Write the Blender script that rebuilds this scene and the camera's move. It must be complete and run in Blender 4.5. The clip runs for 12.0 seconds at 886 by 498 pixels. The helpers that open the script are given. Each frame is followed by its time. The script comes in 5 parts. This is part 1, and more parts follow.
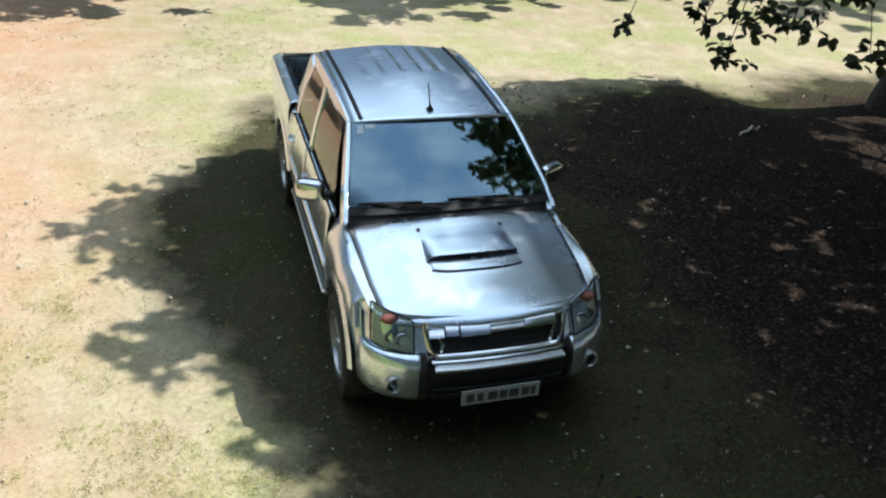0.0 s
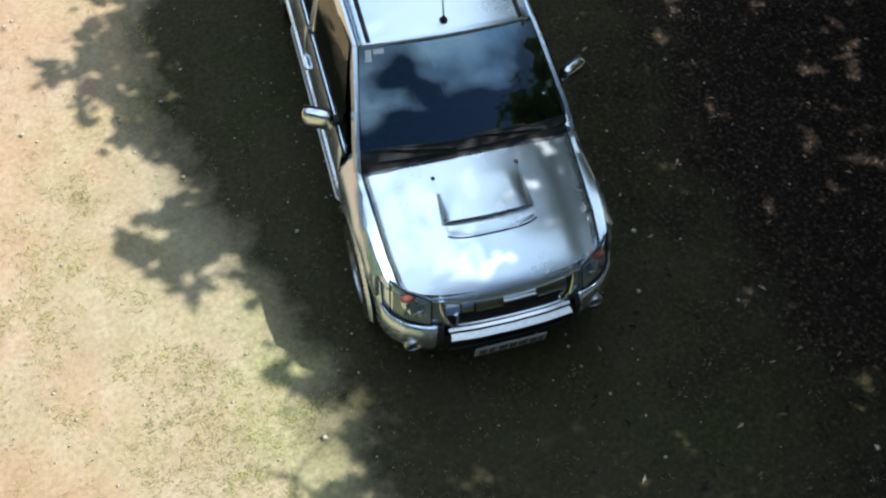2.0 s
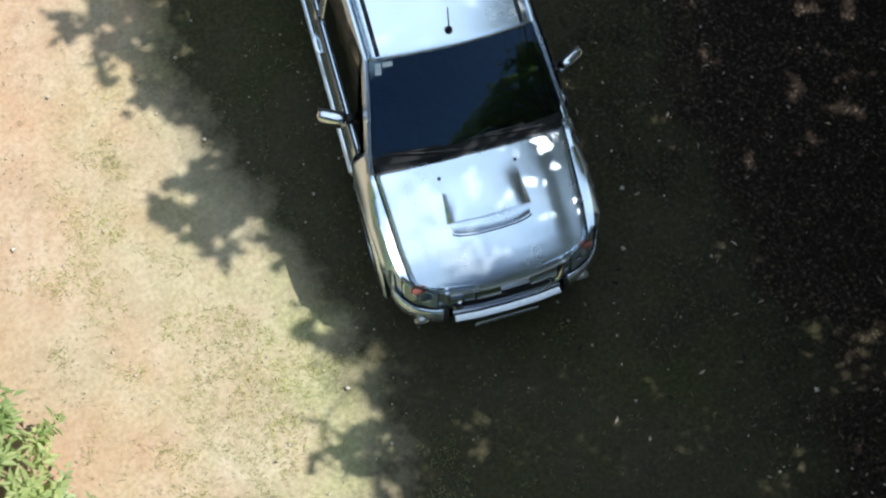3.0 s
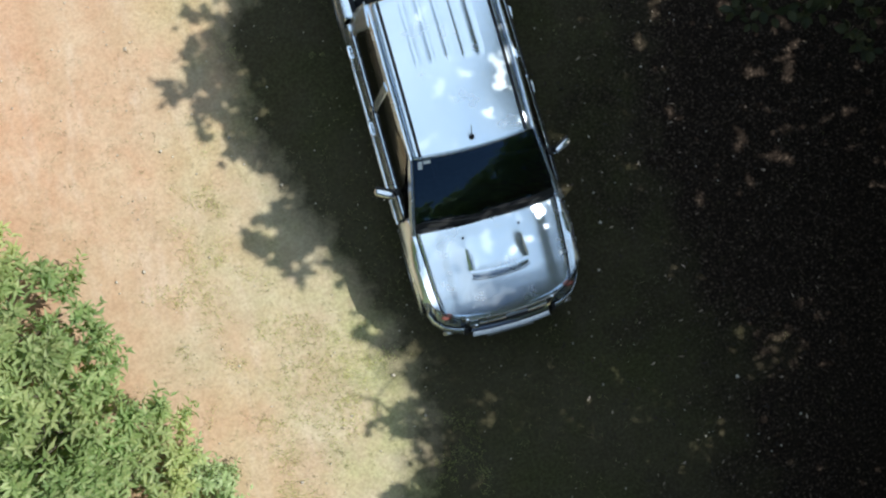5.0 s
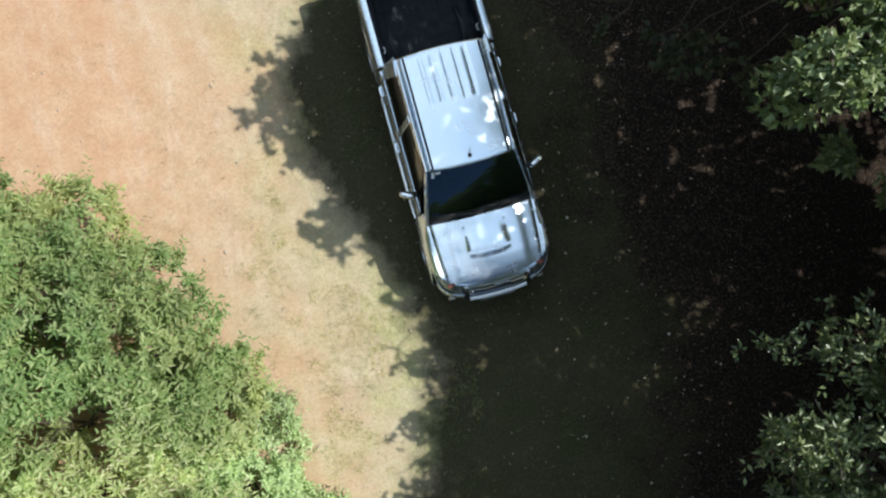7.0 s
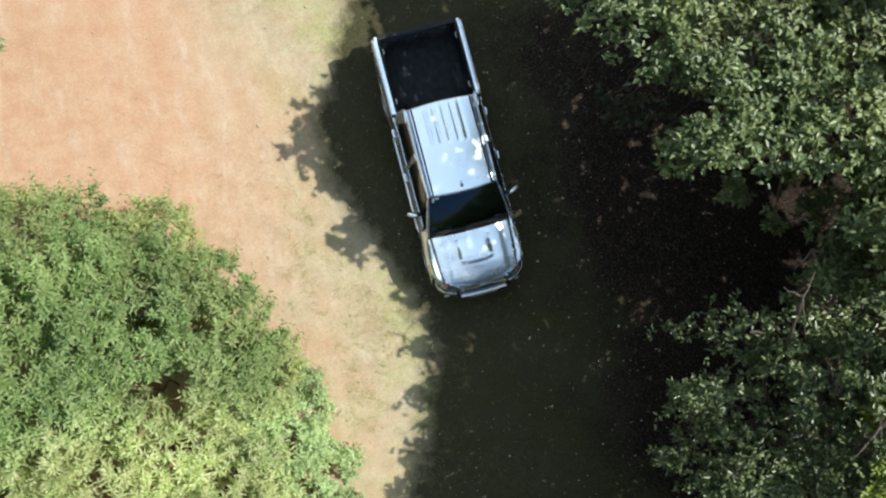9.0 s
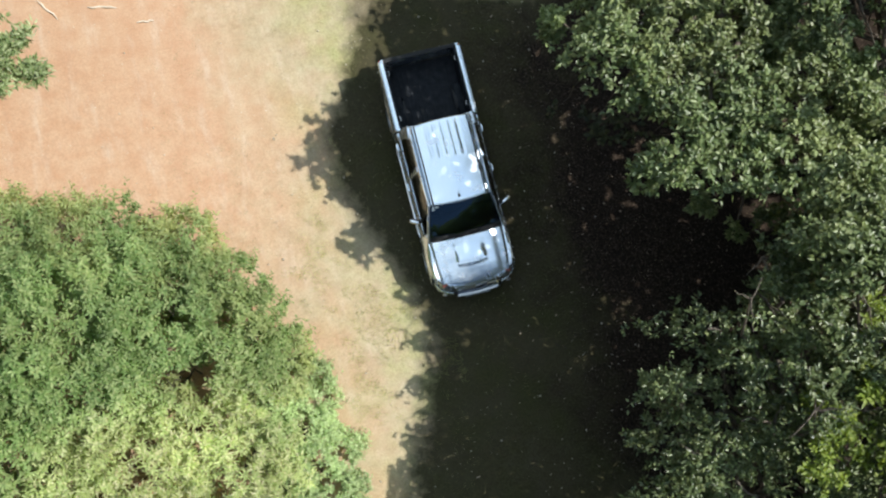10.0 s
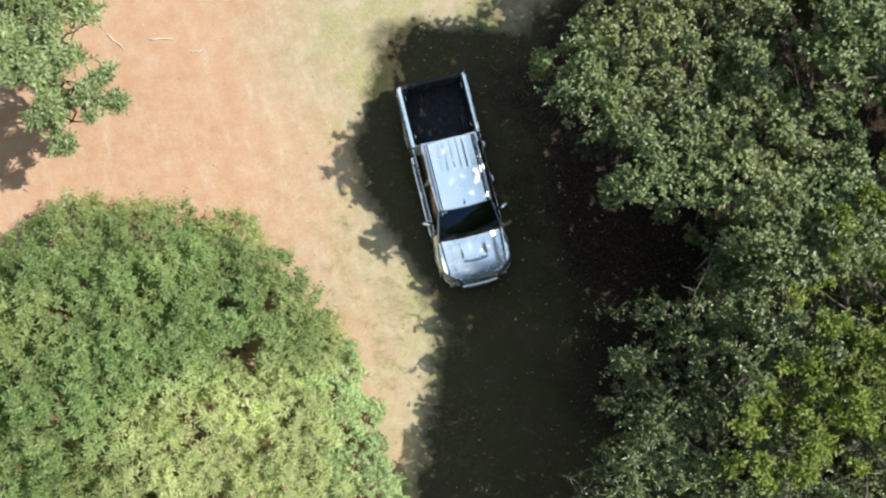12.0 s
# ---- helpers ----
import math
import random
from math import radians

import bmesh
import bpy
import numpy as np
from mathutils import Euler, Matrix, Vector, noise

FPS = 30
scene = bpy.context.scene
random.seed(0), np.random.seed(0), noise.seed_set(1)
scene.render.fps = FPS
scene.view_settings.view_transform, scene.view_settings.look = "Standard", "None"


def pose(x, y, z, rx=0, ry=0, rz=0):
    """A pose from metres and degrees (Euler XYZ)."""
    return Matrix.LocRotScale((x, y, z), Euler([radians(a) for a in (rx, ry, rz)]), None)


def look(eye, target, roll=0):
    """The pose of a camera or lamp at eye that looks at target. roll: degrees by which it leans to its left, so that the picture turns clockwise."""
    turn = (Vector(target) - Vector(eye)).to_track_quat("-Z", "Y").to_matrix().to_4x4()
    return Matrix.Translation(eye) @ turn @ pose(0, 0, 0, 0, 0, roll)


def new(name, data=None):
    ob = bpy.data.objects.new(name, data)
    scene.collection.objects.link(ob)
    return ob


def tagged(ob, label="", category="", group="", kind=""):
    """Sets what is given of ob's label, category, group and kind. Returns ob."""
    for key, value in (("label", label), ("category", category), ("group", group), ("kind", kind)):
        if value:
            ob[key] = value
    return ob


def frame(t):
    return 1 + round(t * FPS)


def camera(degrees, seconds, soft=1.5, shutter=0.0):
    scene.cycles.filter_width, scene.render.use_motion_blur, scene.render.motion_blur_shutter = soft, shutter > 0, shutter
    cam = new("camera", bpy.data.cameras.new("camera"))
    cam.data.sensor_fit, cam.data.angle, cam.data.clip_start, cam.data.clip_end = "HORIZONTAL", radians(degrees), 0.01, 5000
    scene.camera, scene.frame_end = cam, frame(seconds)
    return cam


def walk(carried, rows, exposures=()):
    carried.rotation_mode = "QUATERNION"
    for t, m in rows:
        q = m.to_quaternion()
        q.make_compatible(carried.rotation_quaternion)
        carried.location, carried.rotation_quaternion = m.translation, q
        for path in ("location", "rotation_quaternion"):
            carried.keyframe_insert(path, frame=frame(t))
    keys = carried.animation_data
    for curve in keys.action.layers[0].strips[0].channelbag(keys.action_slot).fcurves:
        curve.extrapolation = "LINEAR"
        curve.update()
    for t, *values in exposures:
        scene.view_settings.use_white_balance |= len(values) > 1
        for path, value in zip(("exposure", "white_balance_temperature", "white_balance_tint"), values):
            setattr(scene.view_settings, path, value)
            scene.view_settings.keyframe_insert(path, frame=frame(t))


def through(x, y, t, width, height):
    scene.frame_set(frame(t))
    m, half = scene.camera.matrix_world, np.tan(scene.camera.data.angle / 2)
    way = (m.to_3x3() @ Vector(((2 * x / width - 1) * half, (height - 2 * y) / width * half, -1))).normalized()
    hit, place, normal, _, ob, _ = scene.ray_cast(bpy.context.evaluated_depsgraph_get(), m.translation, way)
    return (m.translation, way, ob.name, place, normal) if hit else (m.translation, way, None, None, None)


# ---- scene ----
cam = camera(55.6, 12.0, soft=2.2)
PATH = [
    (0, (-1.66, -6.261, 3.793), (-1.123, -4.603, 2.812), 3.8),
    (0.5, (-1.597, -5.887, 4.207), (-1.086, -4.364, 3.016), 4.2),
    (1, (-1.548, -5.464, 4.637), (-1.069, -4.105, 3.25), 4.8),
    (1.5, (-1.479, -4.988, 5.137), (-1.046, -3.827, 3.568), 5.4),
    (2, (-1.371, -4.454, 5.703), (-0.995, -3.526, 3.971), 6.8),
    (2.5, (-1.256, -3.856, 6.316), (-0.944, -3.178, 4.46), 9.1),
    (3, (-1.16, -3.289, 6.92), (-0.91, -2.852, 4.984), 13.9),
    (5, (-1.193, -2.191, 9.466), (-1.031, -2.031, 7.479), 29.7),
    (5.5, (-1.285, -2.26, 10.202), (-1.124, -2.108, 8.215), 31.1),
    (6, (-1.414, -2.384, 10.967), (-1.251, -2.23, 8.98), 31.1),
    (6.5, (-1.477, -2.467, 11.762), (-1.317, -2.318, 9.774), 31.6),
    (7, (-1.55, -2.562, 12.597), (-1.392, -2.408, 10.609), 30.4),
    (9, (-1.814, -2.774, 15.897), (-1.645, -2.609, 13.911), 31.0),
    (9.5, (-1.826, -2.794, 16.701), (-1.659, -2.632, 14.714), 31.3),
    (10, (-1.867, -2.783, 17.484), (-1.703, -2.625, 15.497), 31.7),
    (10.5, (-1.944, -2.788, 18.282), (-1.781, -2.634, 16.294), 32.4),
    (11, (-1.991, -2.786, 19.047), (-1.834, -2.639, 17.058), 32.8),
    (11.5, (-2.086, -2.806, 19.82), (-1.932, -2.664, 17.831), 33.4),
    (12, (-2.124, -2.826, 20.552), (-1.978, -2.688, 18.563), 32.6),
]
walk(cam, [(t, look(eye, target, roll)) for t, eye, target, roll in PATH],
     exposures=((0, 0.41, 6150, 9), (1.25, 0.28, 6200, 9), (2.75, 0.31, 6080, 9), (5, 0.11, 6200, 8), (7, 0.10, 6300, 8), (9, 0.16, 6400, 8), (12, 0.17, 6550, 10)))

# ---- light: one high sun through the trees, sky with drifting cloud ----
TO_SUN = Vector((0.74, -0.12, 1.0)).normalized()
ELEV = math.asin(TO_SUN.z)
AZIM = math.atan2(TO_SUN.x, TO_SUN.y)
world = bpy.data.worlds.new("sky")
scene.world = world
world.use_nodes = True
wn = world.node_tree
wn.nodes.clear()
sky = wn.nodes.new("ShaderNodeTexSky")
sky.sky_type = "NISHITA"
sky.sun_disc = False
sky.sun_elevation = ELEV
sky.sun_rotation = AZIM
sky.dust_density = 0.4
sky.ozone_density = 1.8
bg = wn.nodes.new("ShaderNodeBackground")
bg.inputs["Strength"].default_value = 0.034
wo = wn.nodes.new("ShaderNodeOutputWorld")
wtc = wn.nodes.new("ShaderNodeTexCoord")
wno = wn.nodes.new("ShaderNodeTexNoise")
wno.inputs["Scale"].default_value = 2.6
wno.inputs["Detail"].default_value = 4
wno.inputs["Roughness"].default_value = 0.5
wra = wn.nodes.new("ShaderNodeValToRGB")
wra.color_ramp.elements[0].position = 0.585
wra.color_ramp.elements[1].position = 0.73
wmx = wn.nodes.new("ShaderNodeMix")
wmx.data_type = "RGBA"
# thick and thin parts of the cloud
wn2 = wn.nodes.new("ShaderNodeTexNoise")
wn2.inputs["Scale"].default_value = 4.5
wn2.inputs["Detail"].default_value = 6
wcl = wn.nodes.new("ShaderNodeValToRGB")
wcl.color_ramp.elements[0].position, wcl.color_ramp.elements[0].color = 0.37, (13.5, 19.2, 27.0, 1)
wcl.color_ramp.elements[1].position, wcl.color_ramp.elements[1].color = 0.57, (26.0, 31.0, 35.0, 1)
wn.links.new(wtc.outputs["Generated"], wn2.inputs["Vector"])
wn.links.new(wn2.outputs["Fac"], wcl.inputs["Fac"])
wn.links.new(wcl.outputs["Color"], wmx.inputs[7])
wn.links.new(wtc.outputs["Generated"], wno.inputs["Vector"])
# broken cloud overhead, clear towards the horizon
wdo = wn.nodes.new("ShaderNodeVectorMath")
wdo.operation = "DOT_PRODUCT"
wdo.inputs[1].default_value = (0.0, 0.27, 0.85)
wad = wn.nodes.new("ShaderNodeMath")
wn.links.new(wtc.outputs["Generated"], wdo.inputs[0])
wn.links.new(wno.outputs["Fac"], wad.inputs[0])
wn.links.new(wdo.outputs["Value"], wad.inputs[1])
wlo = wn.nodes.new("ShaderNodeMath")
wlo.operation = "SUBTRACT"
wlo.inputs[1].default_value = 0.5
wn.links.new(wad.outputs[0], wlo.inputs[0])
wn.links.new(wlo.outputs[0], wra.inputs["Fac"])
wn.links.new(wra.outputs["Color"], wmx.inputs[0])
wn.links.new(sky.outputs["Color"], wmx.inputs[6])
wn.links.new(wmx.outputs[2], bg.inputs["Color"])
wn.links.new(bg.outputs["Background"], wo.inputs["Surface"])
sun_data = bpy.data.lights.new("sun", "SUN")
sun_data.energy = 5.0
sun_data.angle = radians(0.45)
sun_data.color = (1.0, 0.975, 0.92)
sun = new("sun", sun_data)
sun.matrix_world = look(TO_SUN * 60, (0, 0, 0))


# ---- materials ----
def nodes_of(name):
    m = bpy.data.materials.new(name)
    m.use_nodes = True
    nt = m.node_tree
    return m, nt, nt.nodes["Principled BSDF"]


def ramp(nt, stops, src=None):
    r = nt.nodes.new("ShaderNodeValToRGB")
    e = r.color_ramp.elements
    while len(e) < len(stops):
        e.new(0.5)
    for el, (p, c) in zip(e, stops):
        el.position, el.color = p, (*c, 1)
    if src is not None:
        nt.links.new(src, r.inputs["Fac"])
    return r


def noise_of(nt, scale, detail=4, rough=0.6, coord="Object", stretch=None):
    tc = nt.nodes.new("ShaderNodeTexCoord")
    n = nt.nodes.new("ShaderNodeTexNoise")
    n.inputs["Scale"].default_value = scale
    n.inputs["Detail"].default_value = detail
    n.inputs["Roughness"].default_value = rough
    src = tc.outputs[coord]
    if stretch:
        mp = nt.nodes.new("ShaderNodeMapping")
        mp.inputs["Scale"].default_value = stretch
        nt.links.new(src, mp.inputs["Vector"])
        src = mp.outputs["Vector"]
    nt.links.new(src, n.inputs["Vector"])
    return n


def mixc(nt, fac, a, b):
    m = nt.nodes.new("ShaderNodeMix")
    m.data_type = "RGBA"
    for sock, v in ((m.inputs[0], fac), (m.inputs[6], a), (m.inputs[7], b)):
        if isinstance(v, (int, float)):
            sock.default_value = v
        elif isinstance(v, tuple):
            sock.default_value = (*v, 1)
        else:
            nt.links.new(v, sock)
    return m.outputs[2]


def math_of(nt, op, a, b=0.0, c=None, clamp=False):
    m = nt.nodes.new("ShaderNodeMath")
    m.operation, m.use_clamp = op, clamp
    for i, v in enumerate((a, b) if c is None else (a, b, c)):
        if isinstance(v, (int, float)):
            m.inputs[i].default_value = v
        else:
            nt.links.new(v, m.inputs[i])
    return m.outputs[0]


def bump(nt, bsdf, height, strength, dist):
    b = nt.nodes.new("ShaderNodeBump")
    b.inputs["Strength"].default_value = strength
    b.inputs["Distance"].default_value = dist
    nt.links.new(height, b.inputs["Height"])
    nt.links.new(b.outputs["Normal"], bsdf.inputs["Normal"])


def surface(name, c1, c2, rough=0.5, metal=0.0, scale=8.0, fine=0.0, coat=0.0, spec=None):
    """A surface whose colour wanders between two tones, with grain and worn gloss."""
    m, nt, p = nodes_of(name)
    n = noise_of(nt, scale, 5)
    r = ramp(nt, [(0.35, c1), (0.65, c2)], n.outputs["Fac"])
    nt.links.new(r.outputs["Color"], p.inputs["Base Color"])
    p.inputs["Metallic"].default_value = metal
    rr = math_of(nt, "MULTIPLY_ADD", n.outputs["Fac"], 0.2, rough - 0.1, clamp=True)
    nt.links.new(rr, p.inputs["Roughness"])
    p.inputs["Coat Weight"].default_value = coat
    p.inputs["Coat Roughness"].default_value = 0.05
    if spec is not None:
        p.inputs["Specular IOR Level"].default_value = spec
    if fine:
        f = noise_of(nt, 180, 2)
        bump(nt, p, f.outputs["Fac"], fine, 0.002)
    return m


def leaf_material(name, tones, rough=0.42, through=0.3, dry=0.0, pale=None):
    """Leaves: each one its own tone, and some light passes through. pale: tones of a sun-bleached patch, its middle (x, y) and half width."""
    m, nt, p = nodes_of(name)
    g = nt.nodes.new("ShaderNodeNewGeometry")
    k = len(tones) - 1
    r = ramp(nt, [(i / k, c) for i, c in enumerate(tones)], g.outputs["Random Per Island"])
    n = noise_of(nt, 0.7, 3)
    v = math_of(nt, "MULTIPLY_ADD", n.outputs["Fac"], 1.5, 0.27)
    hs = nt.nodes.new("ShaderNodeHueSaturation")
    base = r.outputs["Color"]
    if dry:
        dn = noise_of(nt, 0.42, 3, 0.55)
        dm = ramp(nt, [(0.46, (0, 0, 0)), (0.66, (dry, dry, dry))], dn.outputs["Fac"])
        base = mixc(nt, dm.outputs["Color"], base, (0.52, 0.45, 0.2))
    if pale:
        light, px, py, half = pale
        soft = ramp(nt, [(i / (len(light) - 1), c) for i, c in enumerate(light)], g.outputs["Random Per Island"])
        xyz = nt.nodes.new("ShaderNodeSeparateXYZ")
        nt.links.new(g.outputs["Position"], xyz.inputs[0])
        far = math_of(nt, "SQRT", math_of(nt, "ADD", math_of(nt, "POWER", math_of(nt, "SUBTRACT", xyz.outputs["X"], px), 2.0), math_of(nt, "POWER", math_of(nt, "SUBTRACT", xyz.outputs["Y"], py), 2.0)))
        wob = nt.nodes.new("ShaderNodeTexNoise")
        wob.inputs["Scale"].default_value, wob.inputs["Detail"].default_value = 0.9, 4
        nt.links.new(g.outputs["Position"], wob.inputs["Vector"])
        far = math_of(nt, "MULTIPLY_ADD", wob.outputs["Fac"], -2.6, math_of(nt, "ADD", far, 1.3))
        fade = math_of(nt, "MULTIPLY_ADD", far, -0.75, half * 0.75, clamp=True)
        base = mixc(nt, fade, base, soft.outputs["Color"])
    nt.links.new(base, hs.inputs["Color"])
    nt.links.new(v, hs.inputs["Value"])
    nt.links.new(hs.outputs["Color"], p.inputs["Base Color"])
    p.inputs["Roughness"].default_value = rough
    p.inputs["Specular IOR Level"].default_value = 0.45
    t = nt.nodes.new("ShaderNodeBsdfTranslucent")
    h2 = nt.nodes.new("ShaderNodeHueSaturation")
    h2.inputs["Saturation"].default_value = 1.15
    h2.inputs["Value"].default_value = 1.3
    nt.links.new(hs.outputs["Color"], h2.inputs["Color"])
    nt.links.new(h2.outputs["Color"], t.inputs["Color"])
    mx = nt.nodes.new("ShaderNodeMixShader")
    mx.inputs[0].default_value = through
    out = nt.nodes["Material Output"]
    nt.links.new(p.outputs["BSDF"], mx.inputs[1])
    nt.links.new(t.outputs["BSDF"], mx.inputs[2])
    nt.links.new(mx.outputs[0], out.inputs["Surface"])
    return m


def glass_material(name, tint, ior=2.7, dirt=0.02, sheen=(0.74, 0.91, 1.0)):
    """A thin tinted pane: clear through, mirror-like at a slant."""
    m, nt, p = nodes_of(name)
    nt.nodes.remove(p)
    tr = nt.nodes.new("ShaderNodeBsdfTransparent")
    tr.inputs["Color"].default_value = (*tint, 1)
    gl = nt.nodes.new("ShaderNodeBsdfGlossy")
    gl.inputs["Roughness"].default_value = dirt
    gl.inputs["Color"].default_value = (*sheen, 1)
    fr = nt.nodes.new("ShaderNodeFresnel")
    fr.inputs["IOR"].default_value = ior
    mx = nt.nodes.new("ShaderNodeMixShader")
    nt.links.new(fr.outputs[0], mx.inputs[0])
    nt.links.new(tr.outputs[0], mx.inputs[1])
    nt.links.new(gl.outputs[0], mx.inputs[2])
    nt.links.new(mx.outputs[0], nt.nodes["Material Output"].inputs["Surface"])
    return m


def paint_material():
    """Silver metallic paint with flake, clear coat and a film of dust."""
    m, nt, p = nodes_of("silver_paint")
    fl = noise_of(nt, 900, 1)
    r = ramp(nt, [(0.3, (0.79, 0.885, 0.99)), (0.7, (0.87, 0.935, 1.0))], fl.outputs["Fac"])
    du = noise_of(nt, 3.0, 6, 0.65)
    dm = ramp(nt, [(0.5, (0, 0, 0)), (0.85, (0.12, 0.12, 0.12))], du.outputs["Fac"])
    c = mixc(nt, dm.outputs["Color"], r.outputs["Color"], (0.42, 0.36, 0.28))
    nt.links.new(c, p.inputs["Base Color"])
    p.inputs["Metallic"].default_value = 0.9
    rr = math_of(nt, "MULTIPLY_ADD", du.outputs["Fac"], 0.12, 0.20)
    nt.links.new(rr, p.inputs["Roughness"])
    p.inputs["Coat Weight"].default_value = 0.6
    p.inputs["Coat Roughness"].default_value = 0.06
    return m


SILVER = paint_material()
CHROME = surface("chrome", (0.75, 0.76, 0.78), (0.85, 0.86, 0.87), 0.16, 1.0, 14)
BRIGHT = surface("brushed_steel", (0.62, 0.63, 0.64), (0.75, 0.76, 0.77), 0.34, 1.0, 30)
BLACK = surface("black_plastic", (0.012, 0.012, 0.013), (0.028, 0.028, 0.03), 0.55, 0, 12, 0.3)
TRIM = surface("black_rubber_trim", (0.01, 0.01, 0.011), (0.02, 0.02, 0.02), 0.7, 0, 20)
LINER = surface("bed_liner", (0.008, 0.010, 0.013), (0.022, 0.025, 0.030), 0.7, 0, 9, 0.6, spec=0.2)
TYRE = surface("tyre_rubber", (0.015, 0.015, 0.015), (0.05, 0.045, 0.04), 0.85, 0, 10, 0.6)
ALLOY = surface("wheel_alloy", (0.5, 0.5, 0.51), (0.62, 0.62, 0.63), 0.35, 0.9, 12)
FABRIC = surface("seat_fabric", (0.06, 0.06, 0.065), (0.1, 0.1, 0.105), 0.9, 0, 40, 0.5)
DASH = surface("dashboard_plastic", (0.03, 0.03, 0.032), (0.055, 0.055, 0.058), 0.7, 0, 20, 0.3)
WHITE = surface("white_film", (0.72, 0.75, 0.74), (0.82, 0.84, 0.84), 0.5, 0, 40)
INK = surface("plate_ink", (0.05, 0.05, 0.06), (0.09, 0.09, 0.1), 0.5, 0, 40)
ORANGE = surface("orange_lens", (0.34, 0.10, 0.08), (0.46, 0.17, 0.13), 0.3, 0, 30)
RED = surface("red_lens", (0.4, 0.01, 0.01), (0.55, 0.02, 0.02), 0.15, 0, 30)
PANE = glass_material("windscreen_glass", (0.5, 0.61, 0.63), 3.0, 0.02, (0.60, 0.83, 1.0))
# plate greyed, the bumper's shade on it is put into the colour
PLATE = surface("shaded_plate", (0.36, 0.37, 0.37), (0.46, 0.47, 0.46), 0.6, 0, 30)
TINTED = glass_material("tinted_glass", (0.28, 0.28, 0.27), 1.8, 0.02, (1.0, 0.96, 0.91))
LAMP = surface("lamp_housing", (0.78, 0.78, 0.74), (0.9, 0.9, 0.86), 0.4, 0.15, 25)
LENS = glass_material("clear_lens", (0.96, 0.97, 0.96), 1.38)
BARK = surface("bark", (0.028, 0.022, 0.017), (0.085, 0.068, 0.052), 0.9, 0, 14, 1.0)
TWIG = surface("twig_bark", (0.06, 0.048, 0.036), (0.14, 0.115, 0.09), 0.85, 0, 20)
LEAF_BROAD = leaf_material("broad_leaf", [(0.080, 0.116, 0.042), (0.125, 0.174, 0.062), (0.18, 0.234, 0.09), (0.29, 0.335, 0.16)], 0.36, 0.22, 0.12)
# round leaves toned dark to paint in the crown's shade on them
LEAF_ROUND_SHADED = leaf_material("shaded_round_leaf", [(0.028, 0.036, 0.014), (0.04, 0.05, 0.02), (0.055, 0.065, 0.026), (0.085, 0.09, 0.04)], 0.6, 0.2, 0.0)
LEAF_GREY = leaf_material("grey_green_leaf", [(0.062, 0.088, 0.034), (0.095, 0.130, 0.048), (0.14, 0.178, 0.07), (0.25, 0.285, 0.13)], 0.3, 0.22, 0.0)
LEAF_LIME = leaf_material("lime_leaf", [(0.11, 0.15, 0.025), (0.16, 0.22, 0.035), (0.215, 0.28, 0.045), (0.30, 0.35, 0.08)], 0.42, 0.35, 0.0)
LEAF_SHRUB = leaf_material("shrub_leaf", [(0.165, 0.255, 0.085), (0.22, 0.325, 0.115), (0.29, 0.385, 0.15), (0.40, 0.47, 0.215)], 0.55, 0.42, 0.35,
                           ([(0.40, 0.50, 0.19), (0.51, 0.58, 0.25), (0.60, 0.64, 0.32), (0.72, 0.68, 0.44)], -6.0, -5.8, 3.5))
LEAF_FROND = leaf_material("frond_leaf", [(0.15, 0.21, 0.08), (0.25, 0.33, 0.13), (0.37, 0.45, 0.21), (0.55, 0.60, 0.36)], 0.5, 0.35, 0.0)
LEAF_BLUE = leaf_material("blue_green_leaf", [(0.27, 0.36, 0.16), (0.35, 0.45, 0.20), (0.43, 0.53, 0.26), (0.52, 0.60, 0.33)], 0.5, 0.36, 0.0)
# dry leaves, most tones lowered so their colour carries the trees' shade
LEAF_DRY_SHADED = leaf_material("shaded_dry_leaf", [(0.014, 0.010, 0.007), (0.018, 0.012, 0.008), (0.022, 0.015, 0.01), (0.026, 0.018, 0.011), (0.03, 0.02, 0.012), (0.04, 0.027, 0.016), (0.05, 0.034, 0.02), (0.07, 0.048, 0.03), (0.12, 0.085, 0.055), (0.5, 0.4, 0.31)], 0.65, 0.1)
GRASS = leaf_material("grass_blade", [(0.12, 0.14, 0.05), (0.2, 0.21, 0.09), (0.34, 0.30, 0.15), (0.45, 0.38, 0.22)], 0.6, 0.25)


